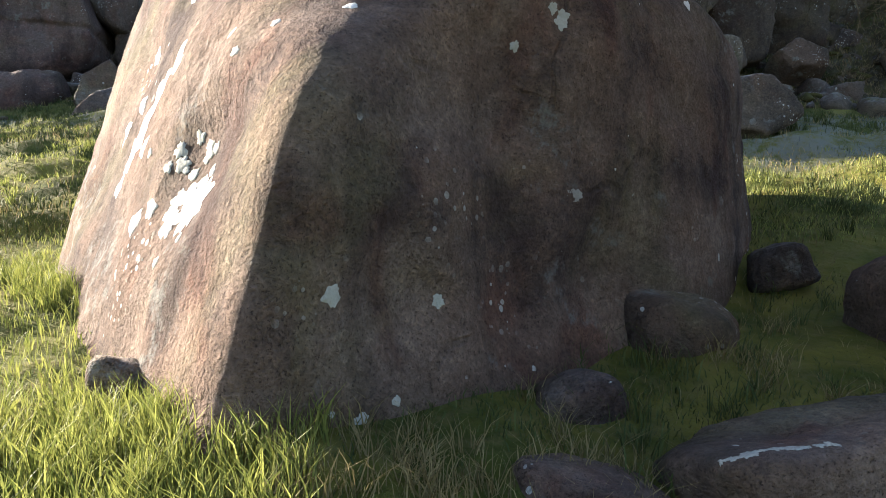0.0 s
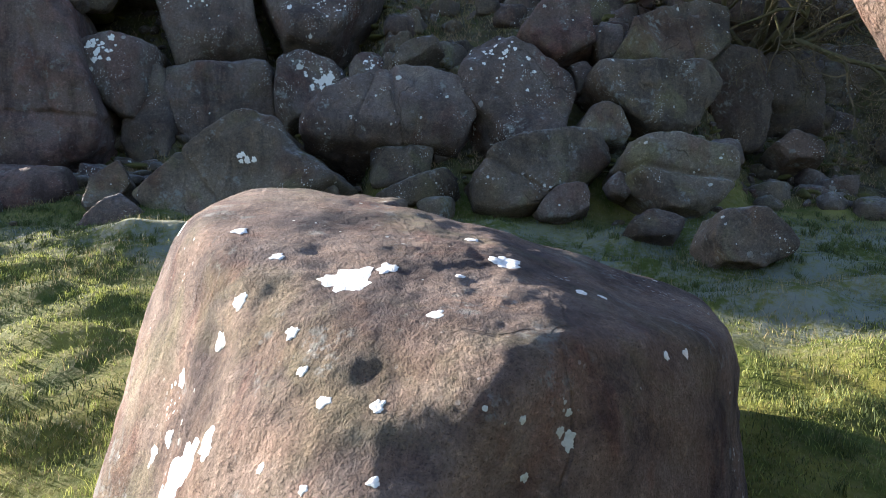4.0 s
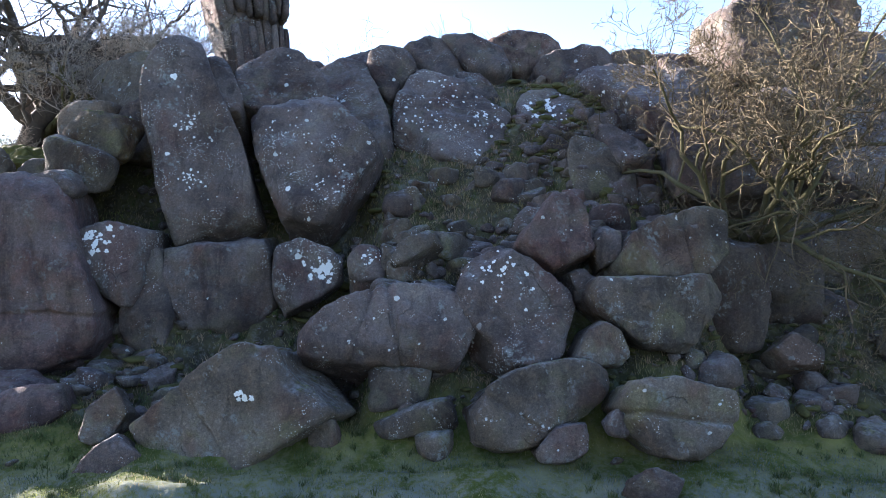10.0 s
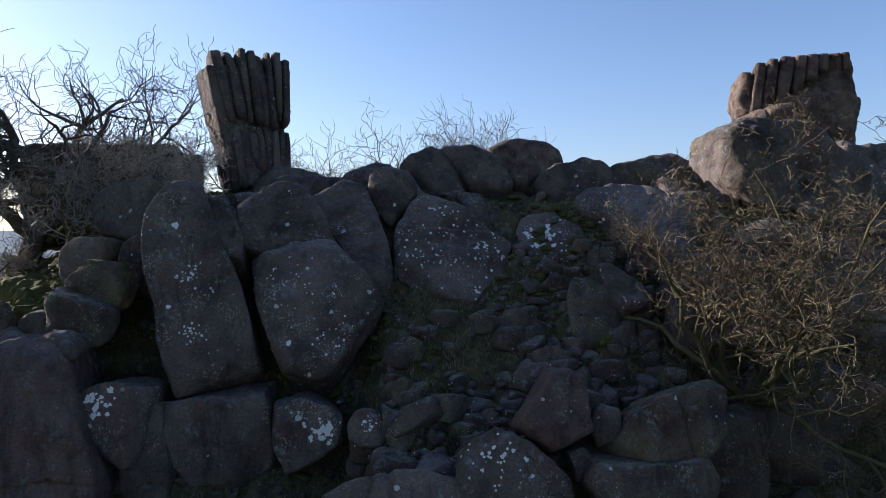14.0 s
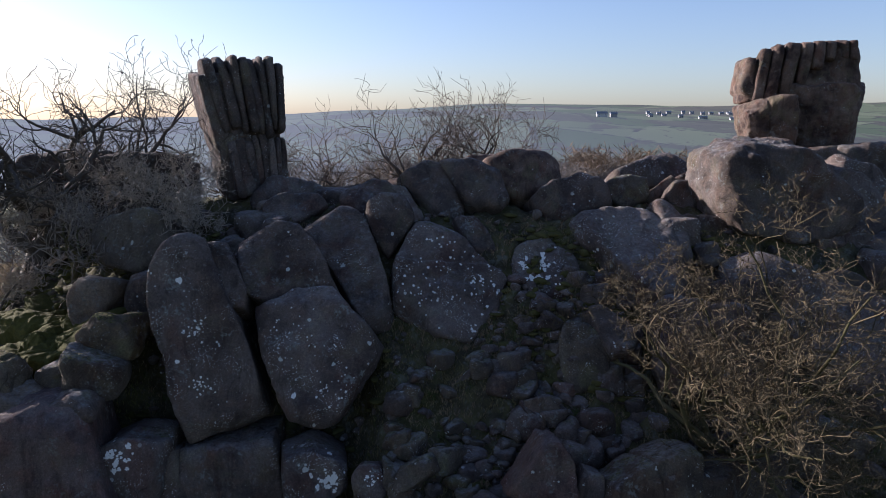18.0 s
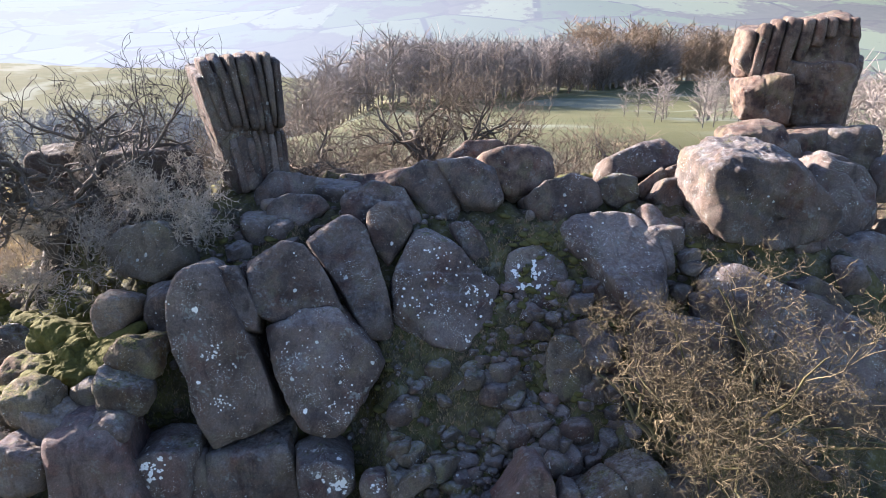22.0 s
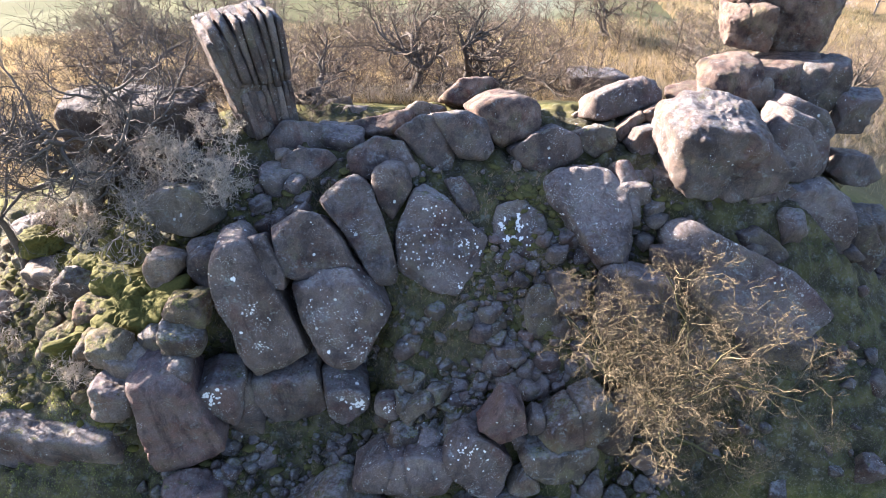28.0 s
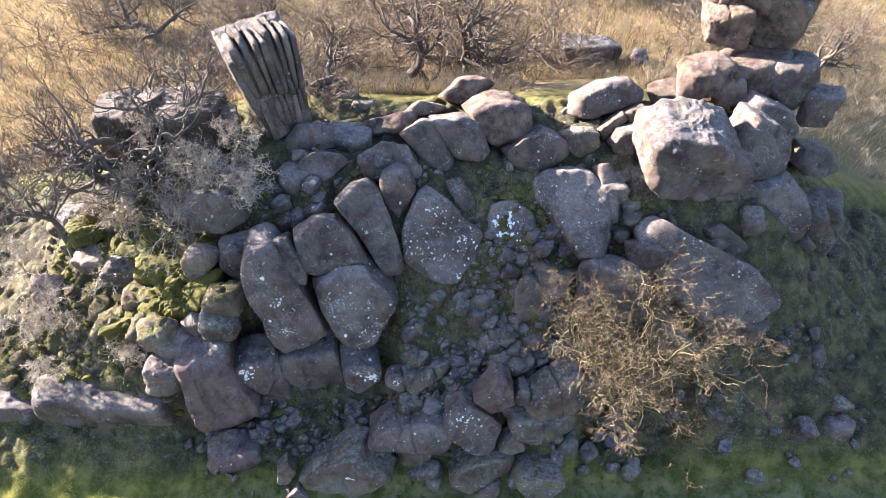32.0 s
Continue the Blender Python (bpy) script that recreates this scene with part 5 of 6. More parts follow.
# oaks behind the crest
kinds = []
for k in range(4):
    kinds.append(bare_tree("oak_tree", "spreading bare oak behind the crag", "tree", (-5.2 + 0.1 * k, 37 + 0.1 * k, 0),
                           grow(120 + k, (0, 0, 0), 3.6 + 0.3 * k, 0.26, (0.1 * (k - 1), 0, 1), (8, 6, 5, 4), 60, 0.32, 0.12, 0.82, 0.07, 0.66, 8), BARK, TWIG_OAK, 0.035, "oaks behind the crag", 0.008))
spots = [(-4.8, 32.8), (-1.6, 35.0), (1.8, 37.5), (-8.6, 37.5), (-14.5, 38.5), (-5.5, 40.0), (-11.5, 43.0), (4.5, 41.0), (-0.5, 41.5), (14.5, 56.0), (28.0, 44.0), (-20.0, 46.0), (-24.0, 58.0), (-2.0, 45.0)]
rnd = random.Random(9)
for k, (bx, by) in enumerate(spots):
    m = pose(bx, by, ground_z(bx, by) - 0.2, 0, 0, rnd.uniform(0, 360))
    if k < 4:
        kinds[k].matrix_basis = m
        kinds[k].scale = [1.3] * 3
    else:
        ob = copy_thing(kinds[k % 4], m)
        ob.scale = [rnd.uniform(0.95, 1.2)] * 3


def scrub(name, label, category, seed, count, place_of, height, stems, material, twig=0.012, kids=3):
    """Brushwood that nobody could count: fans of thin stems, joined."""
    r = np.random.default_rng(seed)
    xy = place_of(r, count)
    z = land(xy[:, 0], xy[:, 1])
    base = np.column_stack([xy, z - 0.05])
    size = height * r.uniform(0.55, 1.25, count)
    p0s, p1s, r0s, r1s = [], [], [], []
    for s in range(stems):
        d = np.column_stack([r.normal(0, 0.42, count), r.normal(0, 0.42, count), np.ones(count)])
        d /= np.linalg.norm(d, axis=1, keepdims=True)
        mid = base + d * (size * 0.5)[:, None]
        e = d + r.normal(0, 0.22, (count, 3))
        tip = mid + e * (size * 0.5)[:, None]
        p0s += [base, mid]
        p1s += [mid, tip]
        r0s += [np.full(count, twig * 1.6), np.full(count, twig)]
        r1s += [np.full(count, twig), np.full(count, twig * 0.5)]
        for c in range(kids):
            f = r.uniform(0, 1, count)[:, None]
            q = mid + (tip - mid) * f if c % 2 else base + (mid - base) * (0.4 + 0.6 * f)
            g = d + r.normal(0, 0.55, (count, 3))
            p0s.append(q), p1s.append(q + g * (size * r.uniform(0.18, 0.4, count))[:, None])
            r0s.append(np.full(count, twig * 0.8)), r1s.append(np.full(count, twig * 0.4))
    v, f = sticks(np.concatenate(p0s), np.concatenate(p1s), np.concatenate(r0s), np.concatenate(r1s), 3)
    return tagged(fast_mesh(name, v, f, material), label, category, kind="stuff")


def behind(r, n):
    y = 31 + 30 * r.random(n) ** 1.3
    x = r.uniform(-1, 1, n) * (16 + 0.62 * y)
    y = np.where(x > 22, y + 34 * r.random(n), y)
    keep = ~((np.abs(x - 8) < 3.5) & (y < 37))
    x = np.where(keep, x, x + np.where(x > 8, 5, -6))
    return np.column_stack([x, y])


scrub("undergrowth", "tangled brown winter scrub behind the crag", "undergrowth", 3, 2600, behind, 0.9, 7, TWIG_TAN, 0.007)
scrub("undergrowth", "golden dead bracken and scrub behind the crag", "undergrowth", 4, 2200, behind, 0.8, 6, TWIG_GOLD, 0.010, 2)


def far_wood(name, label, seed, place_of, count, tall, material, branches=34, narrow=0.16):
    r = np.random.default_rng(seed)
    xy = place_of(r, count)
    z = land(xy[:, 0], xy[:, 1])
    h = tall * r.uniform(0.7, 1.15, count)
    base = np.column_stack([xy, z - 0.3])
    top = base + np.column_stack([r.normal(0, 0.02, count) * h, r.normal(0, 0.02, count) * h, h])
    p0s, p1s, r0s, r1s = [base], [top], [h * 0.014], [h * 0.004]
    for b in range(branches):
        f = 0.10 + 0.88 * (b + r.random(count)) / branches
        q = base + (top - base) * f[:, None]
        a = r.uniform(0, 2 * math.pi, count)
        reach = h * narrow * (0.25 + 1.6 * np.sqrt(np.clip(f * (1.06 - f), 0, 1))) * r.uniform(0.5, 1.4, count) * (0.7 + 0.3 * np.minimum(f * 4, 1))
        d = np.column_stack([np.cos(a) * reach, np.sin(a) * reach, reach * r.uniform(0.2, 1.0, count)])
        p0s.append(q), p1s.append(q + d)
        r0s.append(h * 0.006), r1s.append(h * 0.003)
        for s in range(2):
            qq = q + d * r.uniform(0.3, 0.9, count)[:, None]
            p0s.append(qq), p1s.append(qq + d * 0.5 + r.normal(0, 1, (count, 3)) * (reach * 0.35)[:, None])
            r0s.append(h * 0.005), r1s.append(h * 0.003)
    v, f = sticks(np.concatenate(p0s), np.concatenate(p1s), np.concatenate(r0s), np.concatenate(r1s), 3)
    return tagged(fast_mesh(name, v, f, material), label, "wood", kind="stuff")




def wood_edge(r, x0, x1, near, deep, n):
    """Trees behind the upper edge of the pasture, which climbs away to one side."""
    x = r.uniform(x0, x1, n)
    return np.column_stack([x, np.interp(x, [-60, -3, 36, 170, 300], [168, 232, 296, 415, 500]) + near + deep * r.random(n) ** 1.5])


far_wood("woodland", "bare brown woodland coloured haze-grey along the far field edge", 21, lambda r, n: wood_edge(r, -40, 130, 2, 70, n), 420, 19, FAR_WOOD_HAZED, 40, 0.22)
far_wood("woodland", "orange-brown larch wood on the slope", 22, lambda r, n: wood_edge(r, 70, 290, 6, 90, n), 420, 27, LARCH, 44, 0.13)
far_wood("woodland", "valley wood in blue-grey colours imitating haze", 23, lambda r, n: np.column_stack([r.uniform(-260, -62, n), r.uniform(250, 360, n)]), 190, 17, HAZY_WOOD, 40, 0.20)
far_wood("woodland", "bare brown trees on the near slope", 24, lambda r, n: np.column_stack([r.uniform(44, 120, n), r.uniform(74, 170, n)]), 150, 10, FAR_WOOD_HAZED, 34, 0.20)
far_wood("scrub_trees", "low bare scrub trees between crag and pasture", 25, lambda r, n: np.column_stack([r.uniform(-34, 34, n), r.uniform(38, 66, n)]), 130, 3.4, TWIG_OAK, 30, 0.34)
for k, (bx, by, s) in enumerate([(36, 290, 2.8), (58, 312, 2.4), (78, 330, 2.4), (20, 272, 1.7), (104, 352, 2.6), (-52, 176, 1.5), (-44, 186, 1.3)]):
    ob = copy_thing(kinds[k % 4], pose(bx, by, ground_z(bx, by) - 0.4, 0, 0, 70 * k))
    ob.scale = [s] * 3
    tagged(ob, "lone bare oak on the far pasture", "tree", "oaks on the pasture")


# ---- grass ----
def blades(name, label, seed, xy, length, width, material, lean=0.5, category="grass", lift=0.0):
    r = np.random.default_rng(seed)
    n = len(xy)
    z = land(xy[:, 0], xy[:, 1])
    base = np.column_stack([xy, z - 0.01 + lift])
    h = length * r.uniform(0.5, 1.3, n)
    a = r.uniform(0, 2 * math.pi, n)
    side = np.column_stack([np.cos(a), np.sin(a), np.zeros(n)]) * (width * r.uniform(0.6, 1.2, n))[:, None]
    b = r.uniform(0, 2 * math.pi, n)
    bend = np.column_stack([np.cos(b), np.sin(b), np.zeros(n)]) * (h * lean * r.uniform(0.2, 1.2, n))[:, None]
    up_ = np.column_stack([np.zeros(n), np.zeros(n), h])
    mid = base + bend * 0.35 + up_ * 0.6
    tip = base + bend + up_ * 0.95
    v = np.stack([base - side, base + side, mid - side * 0.7, mid + side * 0.7, tip], 1).reshape(-1, 3)
    k = (np.arange(n) * 5)[:, None]
    f = np.concatenate([k + [0, 1, 3], k + [0, 3, 2], k + [2, 3, 4]], 1).reshape(-1, 3)
    return tagged(fast_mesh(name, v, f, material), label, category, kind="stuff")


def sown(seed, n, x0, x1, y0, y1, patch=0.8, least=0.4, salt=0):
    """Tussocky scatter over a stretch of the slope."""
    r = np.random.default_rng(seed)
    xy = np.column_stack([r.uniform(x0, x1, n), r.uniform(y0, y1, n)])
    d = 0.5 + 0.5 * fbm(np.column_stack([xy * patch, np.zeros(n)]), 31 + salt, 3)
    return xy[d > least * r.uniform(0.6, 1.4, n)]


near_a = sown(1, 60000, -4.2, 4.6, 1.0, 6.2, 1.1, 0.42)
# Blades on the boulder's shadow side get the darker copy, shade painted in.
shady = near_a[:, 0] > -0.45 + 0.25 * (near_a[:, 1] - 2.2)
blades("grass", "short grass coloured dark to imitate the boulder's shade", 37, near_a[shady], 0.05, 0.0032, GRASS_SHADED, 0.9)
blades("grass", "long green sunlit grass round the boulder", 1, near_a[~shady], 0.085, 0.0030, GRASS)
blades("grass", "straw-coloured grass among the green", 2, sown(2, 16000, -4.2, 4.6, 1.0, 6.2, 1.4, 0.6, 3), 0.065, 0.0022, GRASS_DRY, 0.8)
frosty = sown(3, 110000, -11, 13, 5.0, 13.4, 0.9, 0.58, 5)
blades("grass", "frosted short grass in the hollow", 3, frosty[frosty[:, 1] + 0.36 * frosty[:, 0] > 9.4], 0.06, 0.0045, GRASS_FROST, 0.7)
blades("grass", "green tussocks on the slope", 4, sown(4, 110000, -13, 14, 5.6, 15.0, 0.8, 0.55, 9), 0.085, 0.005, GRASS_SHADED, 0.6)
meadow = sown(14, 90000, -12, 8, 4.6, 13.0, 0.9, 0.45, 7)
blades("grass", "short sunlit yellow-green grass", 14, meadow[meadow[:, 1] + 0.36 * meadow[:, 0] < 9.8], 0.06, 0.0045, GRASS, 0.8)
blades("grass", "dead yellow grass tussocks on the slope", 5, sown(5, 40000, -13, 14, 5.6, 15.0, 1.3, 0.62, 14), 0.10, 0.004, GRASS_DRY, 0.8)
blades("grass", "rough grass and heather on the crag ledges", 6, sown(6, 60000, -10, 12, 14.0, 23.0, 0.9, 0.52, 17), 0.12, 0.007, GRASS_DRY, 0.9)
blades("grass", "mossy green grass on the crag ledges", 7, sown(7, 18000, -12, 12, 14.0, 24.0, 0.7, 0.52, 22), 0.08, 0.007, GRASS_SHADED, 0.9)
blades("grass", "green grass on the sunlit bank", 8, sown(8, 60000, -24, -9, 11.0, 20.0, 0.7, 0.45, 25), 0.10, 0.007, GRASS, 0.7)
blades("grass", "grass coloured shade-dark on the slope", 9, sown(9, 60000, 10, 24, 11.0, 22.0, 0.7, 0.45, 28), 0.10, 0.007, GRASS_SHADED, 0.7)

def tufts(seed, n, per, x0, x1, y0, y1):
    """Clumped scatter: tussocks."""
    r = np.random.default_rng(seed)
    mid = sown(seed, n, x0, x1, y0, y1, 0.9, 0.5, seed)
    return np.repeat(mid, per, 0) + r.normal(0, 0.035, (len(mid) * per, 2))


blades("grass", "long bright grass tufts at the boulder's foot", 31, tufts(31, 620, 34, -4.4, -0.6, 0.9, 5.5), 0.15, 0.0034, GRASS, 0.75)
blades("grass", "bright grass standing against the boulder", 38, tufts(38, 260, 40, -1.9, -0.35, 1.3, 2.7), 0.14, 0.0032, GRASS, 0.6)
blades("grass", "grass tufts coloured shade-dark beside the boulder", 32, tufts(32, 420, 30, 0.4, 4.6, 1.2, 6.0), 0.13, 0.0034, GRASS_SHADED, 0.8)
blades("grass", "straw tufts among the stones", 33, tufts(33, 520, 26, -0.8, 3.2, 1.4, 3.4), 0.12, 0.0026, GRASS_DRY, 1.0)
blades("grass", "bright tussocks on the sunlit bank", 34, tufts(34, 900, 26, -12, 2.5, 5.0, 11.0), 0.11, 0.005, GRASS, 0.8)
blades("grass", "tussocks coloured dark for the crag's shade", 35, tufts(35, 1500, 26, -9, 13, 10.0, 17.0), 0.14, 0.006, GRASS_SHADED, 0.8)
blades("grass", "dead heather tufts in the gullies", 36, tufts(36, 900, 22, -9, 9, 15.0, 23.5), 0.16, 0.007, GRASS_DRY, 1.0)

r_ = np.random.default_rng(50)
blades("grass", "tall dead grass and bracken behind the crag", 50, behind(r_, 150000), 0.42, 0.011, BRACKEN, 0.9)
blades("grass", "brown dead bracken fronds behind the crag", 51, behind(r_, 60000), 0.50, 0.014, BRACKEN, 1.0)
blades("grass", "rough heather and grass over the gully", 52, tufts(52, 1500, 16, -9, 10, 14.5, 24.0), 0.13, 0.010, GRASS_SHADED, 1.2)
blades("grass", "dead brown heather over the ledges", 53, tufts(53, 3200, 14, -9, 10, 14.5, 24.0), 0.15, 0.009, TWIG_BROWN, 1.2)

# moss cushions on the sunlit bank
for k, (bx, by, bz, bw, bh) in enumerate([(-12.3, 21.8, 9.35, 2.6, 0.8), (-11.2, 20.9, 9.4, 1.6, 0.7), (-12.0, 19.8, 9.0, 2.2, 0.8), (-13.6, 22.4, 9.2, 1.8, 0.7), (-11.0, 19.3, 9.3, 1.8, 0.6), (-15.0, 22.2, 8.8, 1.8, 0.6), (-13.4, 18.9, 8.2, 1.5, 0.6), (-16.6, 23.8, 9.2, 2.0, 0.6)]):
    boulder(bx, by, bz, bw * 1.2, bw * 0.95, bh * 1.4, "green moss cushion over rocks, sunlit", 300 + k, MOSS, "moss_cushion", edge=6.0, level=6, rough=0.24, tilt=18, group="moss cushions")


# ---- lichen ----
from mathutils.bvhtree import BVHTree


def lichen_on(rock, spots_, material, label, seed, ragged=0.2):
    """Thin ragged crusts lying on a rock, each a part of it: (x, y, z, radius)."""
    me = rock.data
    tree = BVHTree.FromPolygons([v.co for v in me.vertices], [p.vertices for p in me.polygons])
    rn = random.Random(seed)
    for x, y, z, rad in spots_:
        at, nrm, _, _ = tree.find_nearest(Vector((x, y, z)) - rock.location)
        a = nrm.orthogonal().normalized()
        b = nrm.cross(a)
        verts, faces, ph = [tuple(at + nrm * 0.004)], [], rn.uniform(0, 6.28)
        k = 30
        wob = [1 + ragged * (0.6 * math.sin(3 * i * 6.283 / k + ph) + 0.5 * math.sin(5 * i * 6.283 / k + 2 * ph) + rn.uniform(-0.9, 0.9)) for i in range(k)]
        for ring, lift in ((0.5, 0.004), (0.9, 0.003), (1.0, 0.0005)):
            for i in range(k):
                ang = 6.283 * i / k
                q = at + (a * math.cos(ang) + b * math.sin(ang)) * rad * ring * wob[i]
                s, sn, _, _ = tree.find_nearest(q)
                verts.append(tuple(s + sn * lift))
        for i in range(k):
            j = (i + 1) % k
            faces.append((0, 1 + i, 1 + j))
            for ring in (0, 1):
                o = 1 + ring * k
                faces.append((o + i, o + k + i, o + k + j, o + j))
        part_ = link_mesh("lichen_patch", verts, faces, material)
        part_.parent = rock
        part_["label"] = label


lichen_on(near_boulder, [
    (-0.59, 3.84, 2.70, 0.146), (0.31, 4.17, 2.80, 0.098), (-0.38, 3.95, 2.74, 0.060), (-1.84, 5.04, 3.02, 0.062), (-1.38, 4.49, 2.89, 0.054), (-1.16, 3.83, 2.67, 0.050),
    (-1.29, 3.79, 2.48, 0.053), (-1.04, 4.12, 2.78, 0.042), (-0.83, 3.46, 2.57, 0.039), (-0.62, 3.00, 2.38, 0.036), (-0.37, 2.89, 2.40, 0.035), (-1.17, 3.39, 2.02, 0.080),
    (-1.34, 3.51, 1.89, 0.109), (-1.47, 3.58, 1.75, 0.133), (-1.60, 3.64, 1.59, 0.090), (-1.64, 4.03, 2.22, 0.051), (-0.35, 2.67, 2.11, 0.026), (-0.09, 3.39, 2.57, 0.040),
], LICHEN, "white crusty lichen", 1)
lichen_on(near_boulder, [(-0.95, 2.70, 1.35, 0.11), (-1.07, 2.80, 1.27, 0.07)], LICHEN, "white crusty lichen", 40, 0.3)
lichen_on(near_boulder, [
    (0.13, 4.62, 2.93, 0.046), (0.73, 3.93, 2.70, 0.034), (0.00, 3.86, 2.71, 0.029), (-0.81, 2.97, 2.01, 0.027), (-0.75, 3.20, 2.45, 0.030), (0.86, 3.97, 2.68, 0.031),
    (1.03, 3.72, 2.37, 0.026), (1.22, 3.85, 2.38, 0.027), (-1.64, 3.86, 1.91, 0.050), (-1.78, 3.95, 1.79, 0.052), (-1.68, 3.64, 1.45, 0.056), (-1.35, 3.35, 1.60, 0.051),
    (-0.62, 2.76, 2.00, 0.022), (-0.74, 2.84, 1.90, 0.023), (-1.04, 2.86, 1.35, 0.045), (-0.98, 2.81, 1.39, 0.042), (-0.92, 2.76, 1.42, 0.040), (-1.17, 3.00, 1.32, 0.045), (-0.88, 2.73, 1.47, 0.026), (-1.28, 3.08, 1.25, 0.054),
], LICHEN, "white crusty lichen", 24)
lichen_on(near_boulder, [(-1.13, 2.90, 1.60, 0.036), (-1.05, 2.84, 1.63, 0.030), (-1.00, 2.80, 1.57, 0.034), (-1.10, 2.88, 1.53, 0.038), (-1.17, 2.94, 1.52, 0.028), (-0.95, 2.76, 1.60, 0.026), (-1.03, 2.83, 1.49, 0.030)], LICHEN_GREY, "grey crusty lichen in a hollow", 41, 0.25)
lichen_on(near_boulder, [
    (0.38, 3.24, 2.31, 0.020), (0.46, 3.17, 2.10, 0.031), (0.38, 3.18, 2.21, 0.025), (0.14, 3.08, 2.31, 0.020), (0.27, 3.01, 2.03, 0.023), (-1.04, 2.93, 1.48, 0.019),
    (-0.93, 2.87, 1.58, 0.030), (-1.26, 3.24, 1.57, 0.025), (-0.51, 2.36, 1.05, 0.037), (-1.05, 2.73, 1.09, 0.024), (-0.93, 2.64, 1.18, 0.022), (-0.38, 2.38, 0.63, 0.028),
    (-0.24, 2.43, 0.66, 0.018), (0.04, 2.53, 1.00, 0.028), (0.46, 3.21, 2.16, 0.027),
], LICHEN_GREY, "grey-green crusty lichen", 3)

lichen_on(flat_slab, [(0.76 + 0.031 * k, 1.90, 0.665 + 0.008 * ((k * 7) % 5 - 2), 0.010 + 0.005 * ((k * 5) % 4)) for k in range(11)], LICHEN_GREY, "pale lichen along the slab edge", 44, 0.4)


def lichen_cluster(rock, x, y, z, spread, count, least, most, seed):
    """A scatter of white rosettes on the face of a rock, round a place."""
    me = rock.data
    tree = BVHTree.FromPolygons([v.co for v in me.vertices], [p.vertices for p in me.polygons])
    rn = random.Random(seed)
    found = []
    for _ in range(round(count * 1.7)):
        q = Vector((x + rn.gauss(0, spread * 0.6), y - 4.0, z + 1.4 + rn.gauss(0, spread * 0.6)))
        at, _, _, _ = tree.ray_cast(q - rock.location, Vector((0, 1, -0.35)).normalized())
        if at is not None:
            found.append((*(at + rock.location), 0.6 * (least + (most - least) * rn.random() ** 2)))
    lichen_on(rock, found, LICHEN, "white lichen rosette", seed, 0.22)


lichen_cluster(SLABS["lich"], -0.74, 20.90, 10.92, 0.76, 22, 0.03, 0.07, 60)
lichen_cluster(SLABS["lich"], 1.36, 20.90, 11.04, 0.54, 16, 0.04, 0.09, 61)
lichen_cluster(SLABS["lich"], 0.02, 21.60, 11.82, 0.87, 12, 0.04, 0.07, 62)
lichen_cluster(SLABS["lich"], 1.16, 20.30, 9.66, 0.49, 8, 0.04, 0.08, 63)
lichen_cluster(SLABS["lich"], 0.27, 20.90, 10.62, 1.02, 12, 0.03, 0.06, 64)
lichen_cluster(SLABS["two"], -4.25, 18.90, 9.95, 0.61, 12, 0.025, 0.05, 65)
lichen_cluster(SLABS["two"], -2.85, 18.20, 8.65, 0.52, 14, 0.025, 0.06, 66)
lichen_cluster(SLABS["two"], -3.40, 18.80, 9.64, 0.61, 9, 0.025, 0.045, 67)
lichen_cluster(SLABS["two"], -3.94, 18.20, 8.52, 0.03, 1, 0.1, 0.1, 68)
lichen_cluster(SLABS["tall"], -7.08, 19.20, 11.40, 0.03, 1, 0.14, 0.14, 69)
lichen_cluster(SLABS["tall"], -6.68, 18.90, 10.10, 0.24, 12, 0.03, 0.06, 70)
lichen_cluster(SLABS["tall"], -6.44, 18.20, 8.72, 0.24, 16, 0.03, 0.06, 71)
lichen_cluster(SLABS["tall"], -7.06, 18.40, 9.36, 0.03, 1, 0.08, 0.08, 72)
lichen_cluster(ROCKS["white13"], 3.15, 21.30, 11.41, 0.52, 34, 0.06, 0.16, 73)
lichen_cluster(ROCKS["b16"], -2.90, 17.10, 6.56, 0.36, 16, 0.05, 0.15, 74)
lichen_cluster(ROCKS["b36"], -8.26, 16.40, 7.47, 0.32, 16, 0.05, 0.13, 75)
lichen_cluster(ROCKS["r14"], 0.70, 18.30, 8.17, 0.44, 9, 0.05, 0.09, 76)
lichen_cluster(ROCKS["lich20"], 1.12, 14.70, 6.79, 0.65, 22, 0.04, 0.08, 77)
lichen_cluster(ROCKS["slab12"], 4.62, 20.80, 11.54, 0.84, 14, 0.05, 0.1, 78)
lichen_cluster(ROCKS["r17"], -1.80, 16.30, 6.98, 0.24, 8, 0.03, 0.07, 79)
lichen_cluster(ROCKS["tilt28"], -3.87, 13.50, 4.29, 0.15, 4, 0.06, 0.1, 80)


